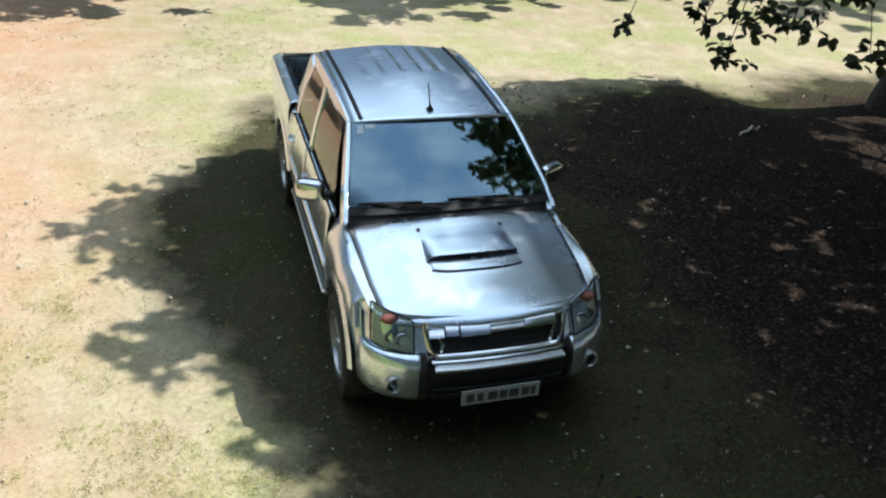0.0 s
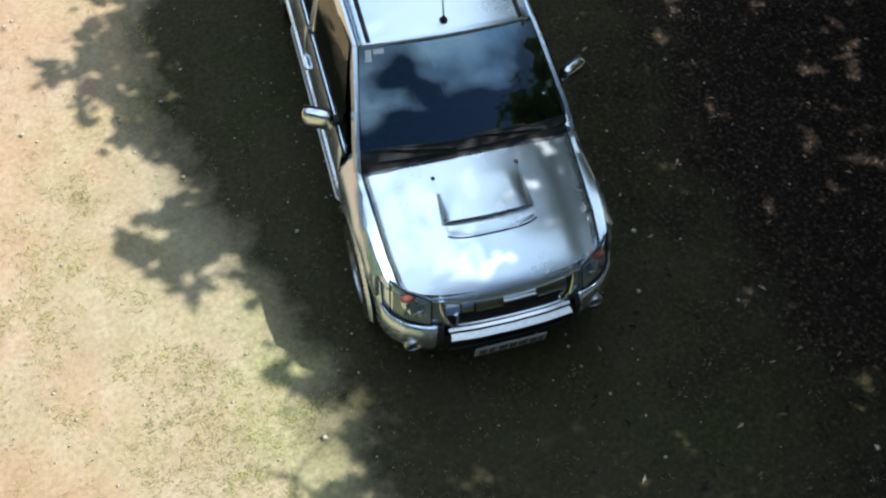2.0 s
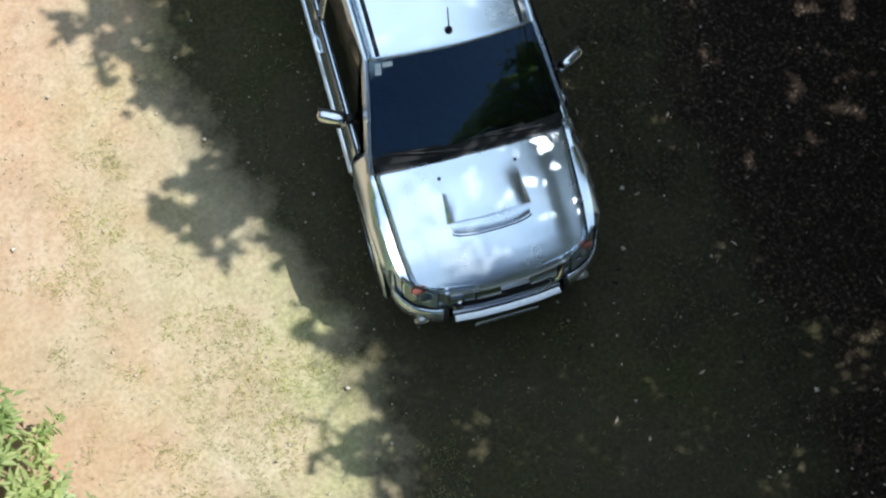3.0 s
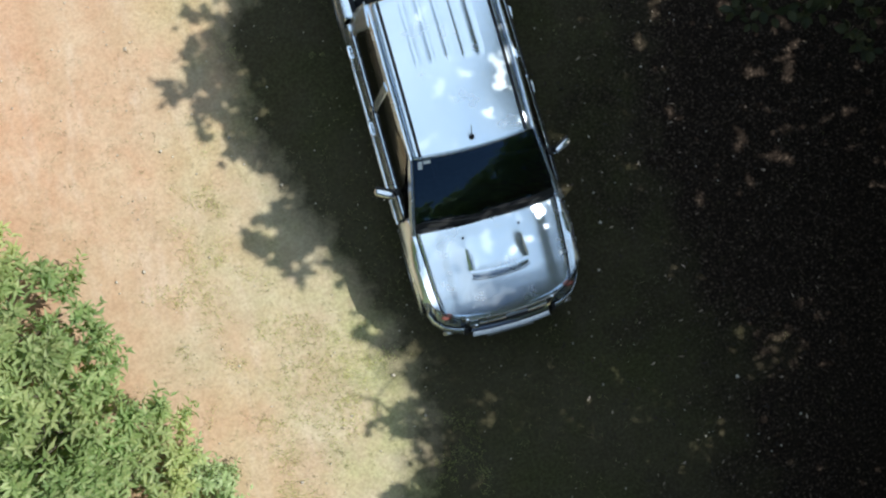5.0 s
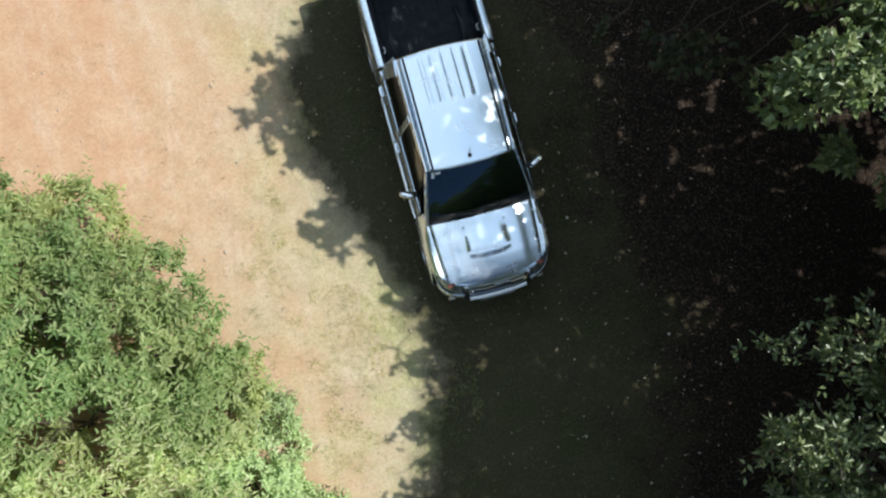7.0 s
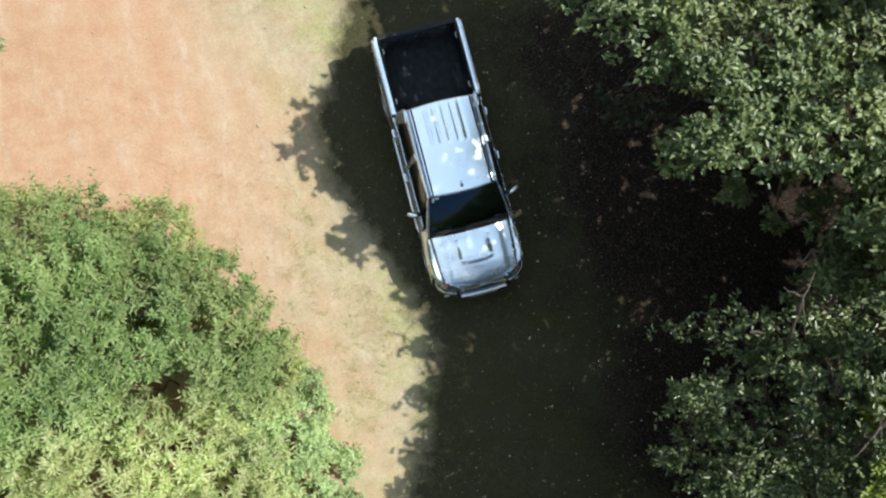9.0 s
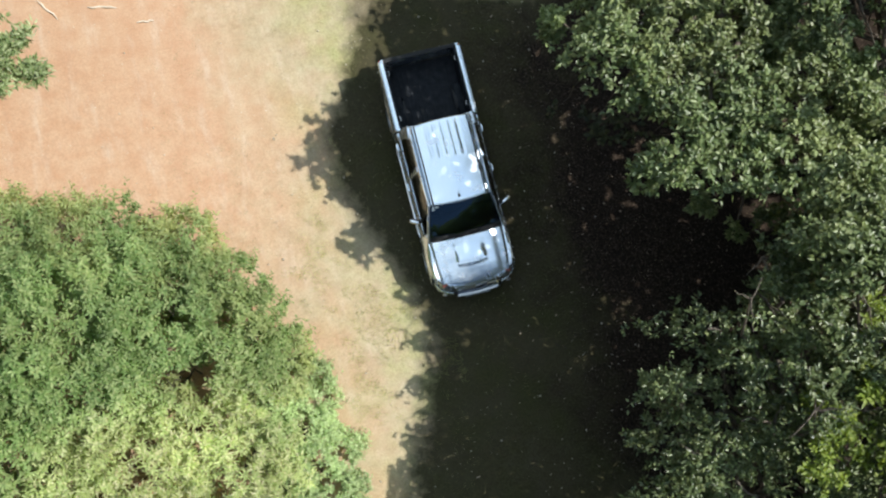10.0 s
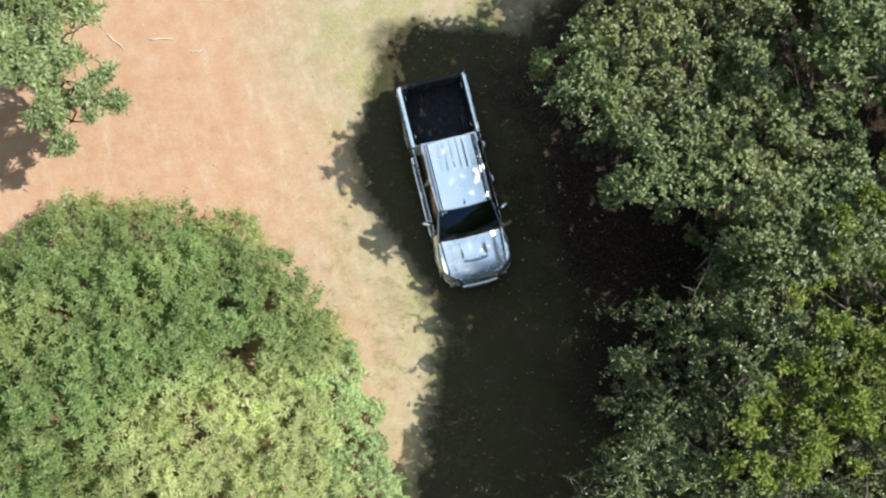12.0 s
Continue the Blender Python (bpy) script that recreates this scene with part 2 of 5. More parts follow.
def ground_material():
    """Bare pale earth, worn pink-orange at places, dry grass near the truck; turf, soil and litter below the trees have
    the shade painted into their tones.
    """
    m, nt, p = nodes_of("earth")
    geo = nt.nodes.new("ShaderNodeNewGeometry")
    xyz = nt.nodes.new("ShaderNodeSeparateXYZ")
    nt.links.new(geo.outputs["Position"], xyz.inputs[0])
    X, Y = xyz.outputs["X"], xyz.outputs["Y"]
    big = noise_of(nt, 0.35, 5, 0.6)
    blot = noise_of(nt, 0.9, 5, 0.62)
    mid = noise_of(nt, 2.2, 6, 0.65)
    fine = noise_of(nt, 26, 5, 0.7)
    grit = noise_of(nt, 120, 3, 0.7)
    wear = noise_of(nt, 1.0, 6, 0.7, stretch=(3.2, 0.7, 1.0))
    sand = ramp(nt, [(0.3, (0.38, 0.315, 0.20)), (0.5, (0.44, 0.37, 0.245)), (0.7, (0.50, 0.435, 0.30))], mid.outputs["Fac"])
    red = ramp(nt, [(0.35, (0.50, 0.30, 0.185)), (0.65, (0.55, 0.37, 0.245))], mid.outputs["Fac"])
    pink = ramp(nt, [(0.35, (0.52, 0.39, 0.29)), (0.65, (0.60, 0.48, 0.38))], mid.outputs["Fac"])
    grassy = ramp(nt, [(0.35, (0.24, 0.28, 0.10)), (0.65, (0.41, 0.41, 0.18))], fine.outputs["Fac"])
    humus_shade = ramp(nt, [(0.3, (0.012, 0.009, 0.007)), (0.56, (0.034, 0.025, 0.019)), (0.74, (0.20, 0.15, 0.11))], fine.outputs["Fac"])
    # redder towards the open side, in blotches
    a = math_of(nt, "MULTIPLY_ADD", X, -0.3, -0.5)
    a = math_of(nt, "MULTIPLY_ADD", big.outputs["Fac"], 1.6, math_of(nt, "SUBTRACT", a, 0.75))
    a = math_of(nt, "MULTIPLY_ADD", blot.outputs["Fac"], 1.4, math_of(nt, "SUBTRACT", a, 0.7), clamp=True)
    c = mixc(nt, a, sand.outputs["Color"], red.outputs["Color"])
    pk = math_of(nt, "MULTIPLY_ADD", wear.outputs["Fac"], 5.0, -2.6, clamp=True)
    pk = math_of(nt, "MULTIPLY", pk, 0.6)
    c = mixc(nt, pk, c, pink.outputs["Color"])
    # thin grass
    gsel = math_of(nt, "MULTIPLY_ADD", noise_of(nt, 0.8, 4, 0.6).outputs["Fac"], 5.0, -2.2, clamp=True)
    gsel = math_of(nt, "MULTIPLY", gsel, math_of(nt, "MULTIPLY_ADD", X, 0.5, 1.75, clamp=True), clamp=True)
    gsel = math_of(nt, "MULTIPLY", gsel, 0.7)
    c = mixc(nt, gsel, c, grassy.outputs["Color"])
    # sod from the truck's near side on, shade painted into its dark colour
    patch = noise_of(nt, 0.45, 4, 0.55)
    shade_mask = math_of(nt, "MULTIPLY_ADD", X, 2.0, 1.0)
    shade_mask = math_of(nt, "ADD", shade_mask, math_of(nt, "MAXIMUM", math_of(nt, "MULTIPLY_ADD", Y, -0.75, -2.35), 0.0))
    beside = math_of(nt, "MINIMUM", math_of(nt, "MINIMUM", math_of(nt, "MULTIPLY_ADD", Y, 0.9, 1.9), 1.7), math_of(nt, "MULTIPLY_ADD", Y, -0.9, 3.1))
    shade_mask = math_of(nt, "ADD", shade_mask, math_of(nt, "MAXIMUM", beside, 0.0))
    shade_mask = math_of(nt, "MULTIPLY_ADD", patch.outputs["Fac"], 2.0, shade_mask)
    shade_mask = math_of(nt, "MULTIPLY_ADD", mid.outputs["Fac"], 2.0, shade_mask, clamp=True)
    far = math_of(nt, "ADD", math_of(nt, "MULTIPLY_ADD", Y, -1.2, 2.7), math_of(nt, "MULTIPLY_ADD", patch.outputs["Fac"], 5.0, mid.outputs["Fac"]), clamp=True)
    shade_mask = math_of(nt, "MULTIPLY", shade_mask, far)
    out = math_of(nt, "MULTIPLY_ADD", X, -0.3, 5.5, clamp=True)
    shade_mask = math_of(nt, "MULTIPLY", shade_mask, out)
    sod_shade = ramp(nt, [(0.35, (0.013, 0.0135, 0.006)), (0.65, (0.034, 0.033, 0.014))], fine.outputs["Fac"])
    c = mixc(nt, math_of(nt, "MULTIPLY", shade_mask, 0.9), c, sod_shade.outputs["Color"])
    # humus under the crowns, darkened to paint in their shade
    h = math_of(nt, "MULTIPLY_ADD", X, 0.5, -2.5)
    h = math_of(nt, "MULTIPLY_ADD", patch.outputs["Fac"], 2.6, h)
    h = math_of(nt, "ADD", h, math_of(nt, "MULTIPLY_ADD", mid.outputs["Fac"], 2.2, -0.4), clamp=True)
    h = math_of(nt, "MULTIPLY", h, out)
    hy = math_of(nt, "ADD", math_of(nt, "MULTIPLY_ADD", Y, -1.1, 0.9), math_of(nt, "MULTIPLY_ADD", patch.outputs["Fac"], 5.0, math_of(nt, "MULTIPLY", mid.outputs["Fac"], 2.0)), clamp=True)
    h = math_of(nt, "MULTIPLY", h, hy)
    c = mixc(nt, h, c, humus_shade.outputs["Color"])
    # grit
    sp = ramp(nt, [(0.40, (0.82, 0.8, 0.78)), (0.55, (1, 1, 1)), (0.72, (1.1, 1.1, 1.1))], fine.outputs["Fac"])
    mul = nt.nodes.new("ShaderNodeMix")
    mul.data_type, mul.blend_type = "RGBA", "MULTIPLY"
    mul.inputs[0].default_value = 0.7
    nt.links.new(c, mul.inputs[6])
    nt.links.new(sp.outputs["Color"], mul.inputs[7])
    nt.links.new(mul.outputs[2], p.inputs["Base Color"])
    p.inputs["Roughness"].default_value = 0.92
    p.inputs["Specular IOR Level"].default_value = 0.04
    hsum = math_of(nt, "MULTIPLY_ADD", fine.outputs["Fac"], 0.6, grit.outputs["Fac"])
    bump(nt, p, hsum, 0.4, 0.015)
    return m


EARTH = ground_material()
GRASS_GREEN = leaf_material("green_grass_blade", [(0.30, 0.35, 0.11), (0.38, 0.42, 0.15), (0.46, 0.47, 0.2), (0.54, 0.5, 0.26)], 0.6, 0.45)
PEBBLE = surface("pale_stone", (0.42, 0.36, 0.28), (0.66, 0.6, 0.5), 0.85, 0, 6, 0.4)


# ---- mesh helpers ----
def link_mesh(name, me, material, parent=None, label="", smooth=35):
    me.materials.append(material)
    if smooth:
        me.shade_smooth()
        me.set_sharp_from_angle(angle=radians(smooth))
    ob = new(name, me)
    if parent is not None:
        ob.parent = parent
    if label:
        tagged(ob, label=label)
    return ob


def part(name, bm, material, parent=None, label="", smooth=35):
    bmesh.ops.recalc_face_normals(bm, faces=bm.faces)
    me = bpy.data.meshes.new(name)
    bm.to_mesh(me)
    bm.free()
    return link_mesh(name, me, material, parent, label, smooth)


def raw_mesh(name, verts, faces_flat, per_face):
    """A mesh from numpy arrays: verts (n, 3), and a flat list of corners with per_face corners each."""
    me = bpy.data.meshes.new(name)
    nf = len(faces_flat) // per_face
    me.vertices.add(len(verts))
    me.vertices.foreach_set("co", np.asarray(verts, dtype=np.float32).ravel())
    me.loops.add(len(faces_flat))
    me.loops.foreach_set("vertex_index", np.asarray(faces_flat, dtype=np.int32))
    me.polygons.add(nf)
    me.polygons.foreach_set("loop_start", np.arange(nf, dtype=np.int32) * per_face)
    me.update(calc_edges=True)
    return me


def empty(name, m, label, category, group="", kind=""):
    ob = new(name)
    ob.empty_display_size = 0.2
    ob.matrix_world = m
    return tagged(ob, label, category, group, kind)


def grid(bm, rows, close=False):
    """Quads between rows of points."""
    vs = [[bm.verts.new(p) for p in r] for r in rows]
    n = len(rows[0])
    for a, b in zip(vs, vs[1:]):
        for i in range(n if close else n - 1):
            j = (i + 1) % n
            bm.faces.new((a[i], a[j], b[j], b[i]))
    return vs


def box(bm, x0, x1, y0, y1, z0, z1, bev=0.0, seg=2):
    r = bmesh.ops.create_cube(bm, size=1.0, matrix=Matrix.Translation(((x0 + x1) / 2, (y0 + y1) / 2, (z0 + z1) / 2)) @ Matrix.Diagonal((abs(x1 - x0), abs(y1 - y0), abs(z1 - z0), 1)))
    if bev:
        es = list({e for v in r["verts"] for e in v.link_edges})
        bmesh.ops.bevel(bm, geom=es, offset=bev, segments=seg, profile=0.5, affect="EDGES")


def tube(bm, pts, radii, sides=10, cap=True, flat=1.0):
    """A round (or flattened) rod along points, with a radius at each."""
    pts = [Vector(p) for p in pts]
    rings = []
    for i, p in enumerate(pts):
        d = (pts[min(i + 1, len(pts) - 1)] - pts[max(i - 1, 0)]).normalized()
        ref = Vector((0, 0, 1)) if abs(d.z) < 0.9 else Vector((1, 0, 0))
        u = d.cross(ref).normalized()
        v = u.cross(d)
        r = radii[i] if isinstance(radii, (list, tuple)) else radii
        rings.append([p + r * (math.cos(a) * u + flat * math.sin(a) * v) for a in (2 * math.pi * k / sides for k in range(sides))])
    vs = grid(bm, rings, True)
    if cap:
        bm.faces.new(vs[0][::-1])
        bm.faces.new(vs[-1])


def lathe(bm, profile, centre, sides=32, axis="x"):
    """Turns (along, radius) points round an axis through centre."""
    c = Vector(centre)
    rings = []
    for k in range(sides):
        a = 2 * math.pi * k / sides
        rings.append([c + (Vector((s, r * math.cos(a), r * math.sin(a))) if axis == "x" else Vector((r * math.cos(a), r * math.sin(a), s)) if axis == "z" else Vector((r * math.cos(a), s, r * math.sin(a)))) for s, r in profile])
    rings.append(rings[0])
    grid(bm, rings)
    bmesh.ops.remove_doubles(bm, verts=bm.verts, dist=1e-5)


def lerp_table(t, table):
    """Smooth reading of a short table of (t, value)."""
    if t <= table[0][0]:
        return table[0][1]
    for (a, va), (b, vb) in zip(table, table[1:]):
        if t <= b:
            return va + (vb - va) * (t - a) / (b - a)
    return table[-1][1]


def solid(ob, t, off=-1.0):
    m = ob.modifiers.new("thickness", "SOLIDIFY")
    m.thickness, m.offset = t, off
    return ob


# ---- the pickup truck; its nose points to -y ----
def body_width(y):
    return lerp_table(y, [(-2.3, 0.752), (-2.2, 0.79), (-2.05, 0.826), (-1.9, 0.85), (-1.62, 0.866), (-1.3, 0.862), (-1.0, 0.865), (0.98, 0.865), (1.43, 0.872), (2.2, 0.865), (2.48, 0.845)])


def sill(y, axle):
    d = abs(y - axle)
    return max(0.44, 0.38 + math.sqrt(max(0.0, 0.46 ** 2 - d * d)))


def hood_z(x, y):
    z = lerp_table(y, [(-2.34, 0.88), (-2.315, 0.915), (-2.27, 0.948), (-2.2, 0.979), (-2.1, 1.01), (-1.95, 1.045), (-1.6, 1.108), (-1.25, 1.157)])
    a = abs(x)
    step = min(1.0, max(0.0, (0.56 - a) / 0.09))
    return z - 0.05 * a * a / 0.5 + 0.012 * min(1.0, max(0.0, (y + 2.34) / 0.35)) * step * step * (3 - 2 * step) - 0.01


def hood_edge(y):
    return lerp_table(y, [(-2.3, 0.60), (-2.12, 0.685), (-1.9, 0.71), (-1.3, 0.735), (-1.2, 0.735)])


def steps(a, b, n):
    return [a + (b - a) * i / n for i in range(n + 1)]


def side_rows(y0, y1, n, s, axle, top):
    """Rows of a body side from the sill to its upper edge; top(y) gives the last points (x, z)."""
    rows = []
    for y in steps(y0, y1, n):
        w, z0 = body_width(y), sill(y, axle)
        prof = [(w - 0.035, z0 - 0.005), (w - 0.004, z0 + 0.03), (w, max(z0 + 0.06, 0.66)), (w + 0.002, max(z0 + 0.08, 0.80)), (w - 0.006, 0.935)] + top(y)
        rows.append([(s * x, y, z) for x, z in prof])
    return rows


def fender_top(y):
    e = hood_edge(y)
    z = hood_z(e, y) - 0.004
    w = body_width(y)
    zs = min(0.985, z - 0.02)
    return [(w - 0.03, zs), (w - 0.07, (zs + z) / 2 + 0.018), (e + 0.035, z + 0.002), (e + 0.006, z), (e + 0.004, z - 0.05)]


def door_top(y):
    return [(0.852, 1.0), (0.84, 1.075), (0.825, 1.115), (0.797, 1.12), (0.79, 1.06)]


def bed_top(y):
    return [(0.86, 1.08), (0.838, 1.155), (0.805, 1.17), (0.755, 1.17), (0.742, 1.155), (0.74, 1.05)]


def nose(u, z, off=0.0):
    """A point on the front, u from -1 (its right) to 1, at height z, standing off outwards."""
    a = abs(u)
    x = lerp_table(a, [(0, 0), (0.5, 0.445), (0.66, 0.572), (0.82, 0.686), (0.93, 0.761), (1, 0.81)])
    y = lerp_table(a, [(0, -2.385), (0.25, -2.38), (0.5, -2.36), (0.66, -2.335), (0.82, -2.285), (0.93, -2.21), (1, -2.10)])
    k = max(0.0, z - 0.7)
    nx = lerp_table(a, [(0, 0), (0.5, 0.2), (0.75, 0.6), (1, 0.9)])
    x = x * (1 - 0.12 * k) + off * nx
    y = y + 0.45 * k - off * math.sqrt(1 - nx * nx)
    return Vector((math.copysign(x, u), y, z))


def nose_y(x, z):
    """Where the front stands at a width and height."""
    k = max(0.0, z - 0.7)
    x = min(abs(x) / (1 - 0.12 * k), 0.81)
    return lerp_table(x, [(0, -2.385), (0.445, -2.36), (0.572, -2.335), (0.686, -2.285), (0.761, -2.21), (0.81, -2.10)]) + 0.45 * k


def patch(bm, u0, u1, zlow, zhigh, off, nu=8, nz=5, bulge=0.0):
    rows = []
    for i in range(nu + 1):
        t = i / nu
        u = u0 + (u1 - u0) * t
        lo, hi = zlow(t), zhigh(t)
        rows.append([nose(u, lo + (hi - lo) * j / nz, off + bulge * math.sin(math.pi * t) * math.sin(math.pi * j / nz)) for j in range(nz + 1)])
    grid(bm, rows)


def strip(bm, pts, width, thick):
    """A flat bar along points, width sideways in x-y plane normal to its run, thick in z."""
    tube(bm, pts, width / 2, 8, True, thick / width)


def make_wheel(truck, x, y, s):
    wheel = empty("wheel", Matrix.Translation((x, y, 0.37)), "", "")
    wheel.parent = truck
    bm = bmesh.new()
    lathe(bm, [(-0.115, 0.235), (-0.122, 0.29), (-0.115, 0.345), (-0.085, 0.366), (0, 0.37), (0.085, 0.366), (0.115, 0.345), (0.122, 0.29), (0.115, 0.235)], (0, 0, 0), 144)
    # tread blocks
    for v in bm.verts:
        if math.hypot(v.co.y, v.co.z) > 0.36:
            block = round(math.atan2(v.co.z, v.co.y) * 72 / math.pi) % 4 < 2
            v.co.y, v.co.z = v.co.y * (1.012 if block else 0.985), v.co.z * (1.012 if block else 0.985)
    part("tyre", bm, TYRE, wheel)
    bm = bmesh.new()
    lathe(bm, [(-0.11, 0.21), (-0.115, 0.237), (0.115, 0.237), (0.11, 0.215), (0.05, 0.205), (-0.06, 0.20), (-0.11, 0.21)], (0, 0, 0), 36)
    for k in range(6):
        a = 2 * math.pi * k / 6
        b2 = bmesh.new()
        box(b2, s * 0.05, s * 0.095, -0.032, 0.032, 0.03, 0.222, 0.008, 1)
        bmesh.ops.rotate(b2, verts=b2.verts, cent=(0, 0, 0), matrix=Matrix.Rotation(a, 3, "X"))
        me = bpy.data.meshes.new("tmp")
        b2.to_mesh(me)
        b2.free()
        bm.from_mesh(me)
        bpy.data.meshes.remove(me)
    lathe(bm, [(s * 0.04, 0.0), (s * 0.105, 0.0), (s * 0.105, 0.045), (s * 0.04, 0.06)], (0, 0, 0), 20)
    part("rim", bm, ALLOY, wheel, "silver six-spoke alloy rim")
    return wheel


def make_truck():
    truck = empty("pickup_truck", Matrix.Identity(4), "silver double-cab pickup truck parked on dry earth in dappled tree shade", "pickup truck")

    # dark core that closes the shell
    bm = bmesh.new()
    box(bm, -0.74, 0.74, -2.15, 2.40, 0.34, 0.62, 0.03)
    box(bm, -0.62, 0.62, -2.2, -1.3, 0.6, 0.88, 0.03)
    part("chassis", bm, TRIM, truck, "dark underbody")

    for s in (-1, 1):
        bm = bmesh.new()
        grid(bm, [[(x, max(y, nose_y(x, z) + 0.004), z) for x, y, z in row] for row in side_rows(-2.2, -1.125, 36, s, -1.62, fender_top)])
        solid(part("fender", bm, SILVER, truck), 0.006)
        door_spans = (("door", -1.117, 0.02), ("door", 0.028, 0.86))
        for dn, a, b in door_spans:
            bm = bmesh.new()
            grid(bm, side_rows(a, b, 14, s, 9, door_top))
            d = solid(part(dn, bm, SILVER, truck), 0.006)
            bm = bmesh.new()
            strip(bm, [(s * 0.866, b - 0.20, 0.93), (s * 0.880, b - 0.175, 0.935), (s * 0.880, b - 0.085, 0.935), (s * 0.866, b - 0.06, 0.93)], 0.030, 0.016)
            part("handle", bm, SILVER, d)
            bm = bmesh.new()
            tube(bm, [(s * 0.868, a + 0.01, 0.70), (s * 0.868, b - 0.01, 0.70)], 0.016, 6)
            part("side_moulding", bm, SILVER, d)
        bm = bmesh.new()
        grid(bm, side_rows(0.868, 0.975, 3, s, 9, door_top))
        solid(part("rear_quarter", bm, SILVER, truck), 0.006)
        # bed side with its wheel arch
        bm = bmesh.new()
        grid(bm, side_rows(0.992, 2.44, 40, s, 1.43, bed_top))
        solid(part("bed_side", bm, SILVER, truck), 0.006)
        bm = bmesh.new()
        box(bm, s * 0.70, s * 0.742, 1.03, 2.42, 0.66, 1.155, 0.01)
        part("bed_liner_wall", bm, LINER, truck, "black plastic bed liner")
        # flared lips round the wheels
        for axle in (-1.62, 1.43):
            bm = bmesh.new()
            rows = []
            for k in range(25):
                a = math.pi * (0.09 + 0.82 * k / 24)
                ca, sa = math.cos(a), math.sin(a)
                w = body_width(axle)
                rows.append([(s * (w + o), axle + r * ca, max(0.40, 0.38 + r * sa)) for r, o in ((0.445, -0.05), (0.445, 0.010), (0.455, 0.018), (0.485, 0.015), (0.515, -0.004))])
            grid(bm, rows)
            part("wheel_arch_flare", bm, SILVER, truck)
            bm = bmesh.new()
            rows = []
            for k in range(17):
                a = math.pi * k / 16
                rows.append([(s * xx, axle + 0.452 * math.cos(a), 0.375 + 0.452 * math.sin(a)) for xx in (0.5, 0.85)])
            grid(bm, rows)
            part("wheel_well", bm, TRIM, truck)
            make_wheel(truck, s * 0.765, axle, s)

    # hood
    bm = bmesh.new()
    rows = []
    for i in range(29):
        r = i / 28
        row = []
        for k in range(33):
            q = -1 + 2 * k / 32
            yf = -2.318 + 0.085 * q * q + 0.035 * q ** 6
            yb = -1.335 + 0.04 * q * q
            y = yf + (yb - yf) * r
            x = q * (hood_edge(y) - 0.003)
            row.append((x, y, hood_z(x, y)))
        rows.append(row)
    first = rows[0]
    rows.insert(0, [(x * 0.998, y - 0.008, z - 0.022) for x, y, z in first])
    rows.insert(0, [(x * 0.995, y + 0.004, z - 0.05) for x, y, z in first])
    grid(bm, rows)
    hood = solid(part("hood", bm, SILVER, truck, smooth=50), 0.012)

    for s in (-1, 1):
        bm = bmesh.new()
        tube(bm, [(s * (hood_edge(y) + 0.002), y, hood_z(hood_edge(y), y) - 0.001) for y in steps(-2.19, -1.29, 16)], 0.0065, 6, True, 0.6)
        part("hood_gap", bm, TRIM, hood, "dark gap between hood and fender")

    # scoop with its mouth and lip
    bm = bmesh.new()
    rows = []
    for i in range(-1, 19):
        t = (max(i, 0) / 18) ** 1.15
        y = -1.45 - 0.35 * t + 0.004 * (i < 0)
        lift = 0.042 * t * t * (3 - 2 * t)
        half = 0.285 + 0.035 * t
        row = []
        for k in range(-1, 18):
            q = max(-1.0, min(1.0, -1 + 2 * k / 16))
            w = max(0.0, (abs(q) - 0.60 - 0.24 * t) / (0.40 - 0.24 * t))
            x = q * half + 0.004 * ((k > 16) - (k < 0))
            skirt = i < 0 or k < 0 or k > 16
            row.append((x, y - 0.02 * (1 - q * q), hood_z(x, y) + (-0.008 if skirt else 0.003 + lift * (1 - w * w * (3 - 2 * w)))))
        rows.append(row)
    grid(bm, rows)
    part("hood_scoop", bm, SILVER, hood, "raised silver air scoop", smooth=60)
    bm = bmesh.new()
    grid(bm, [[(x, -1.78 - 0.02 * (1 - (x / 0.31) ** 2), hood_z(x, -1.79) + dz) for x in steps(-0.305, 0.305, 12)] for dz in (-0.005, 0.037)])
    part("intake", bm, BLACK, hood, "black scoop mouth")
    bm = bmesh.new()
    rows = []
    for i in range(7):
        t = i / 6
        row = []
        for x in steps(-0.30, 0.30, 14):
            q = x / 0.30
            y = -1.81 - 0.02 * (1 - q * q) - 0.085 * t * (1 - 0.25 * q ** 4)
            row.append((x * (1 - 0.03 * t), y, hood_z(x, y) + 0.004 + 0.010 * math.sin(math.pi * (0.25 + 0.75 * t))))
        rows.append(row)
    grid(bm, rows)
    part("scoop_lip", bm, SILVER, hood, smooth=50)
    bm = bmesh.new()
    lip = [(x, -1.815 - 0.02 * (1 - (x / 0.31) ** 2) - 0.09 * (1 - 0.3 * (x / 0.31) ** 6), 0) for x in steps(-0.305, 0.305, 14)]
    tube(bm, [(x, y, hood_z(x, y) + 0.004) for x, y, _ in lip], 0.005, 6)
    part("scoop_seal", bm, TRIM, hood, "black seal round the scoop")
    for s in (-1, 1):
        bm = bmesh.new()
        box(bm, s * 0.292 - 0.012, s * 0.292 + 0.012, -1.478, -1.455, hood_z(0.29, -1.467) - 0.005, hood_z(0.29, -1.467) + 0.010, 0.004)
        part("washer_jet", bm, BLACK, hood, "black washer jet")

    # windscreen, a bowed sheet between its corners
    def ws(q, t, off=0.0):
        xb, xt = 0.725, 0.588
        x = q * (xb + (xt - xb) * t)
        bow = 1 - q * q
        y = -1.262 + 0.61 * t - 0.055 * bow * (1 - 0.5 * t)
        z = 1.172 + 0.432 * t + 0.012 * bow + 0.02 * math.sin(math.pi * t)
        return Vector((x, y - off * 0.57, z + off * 0.82))

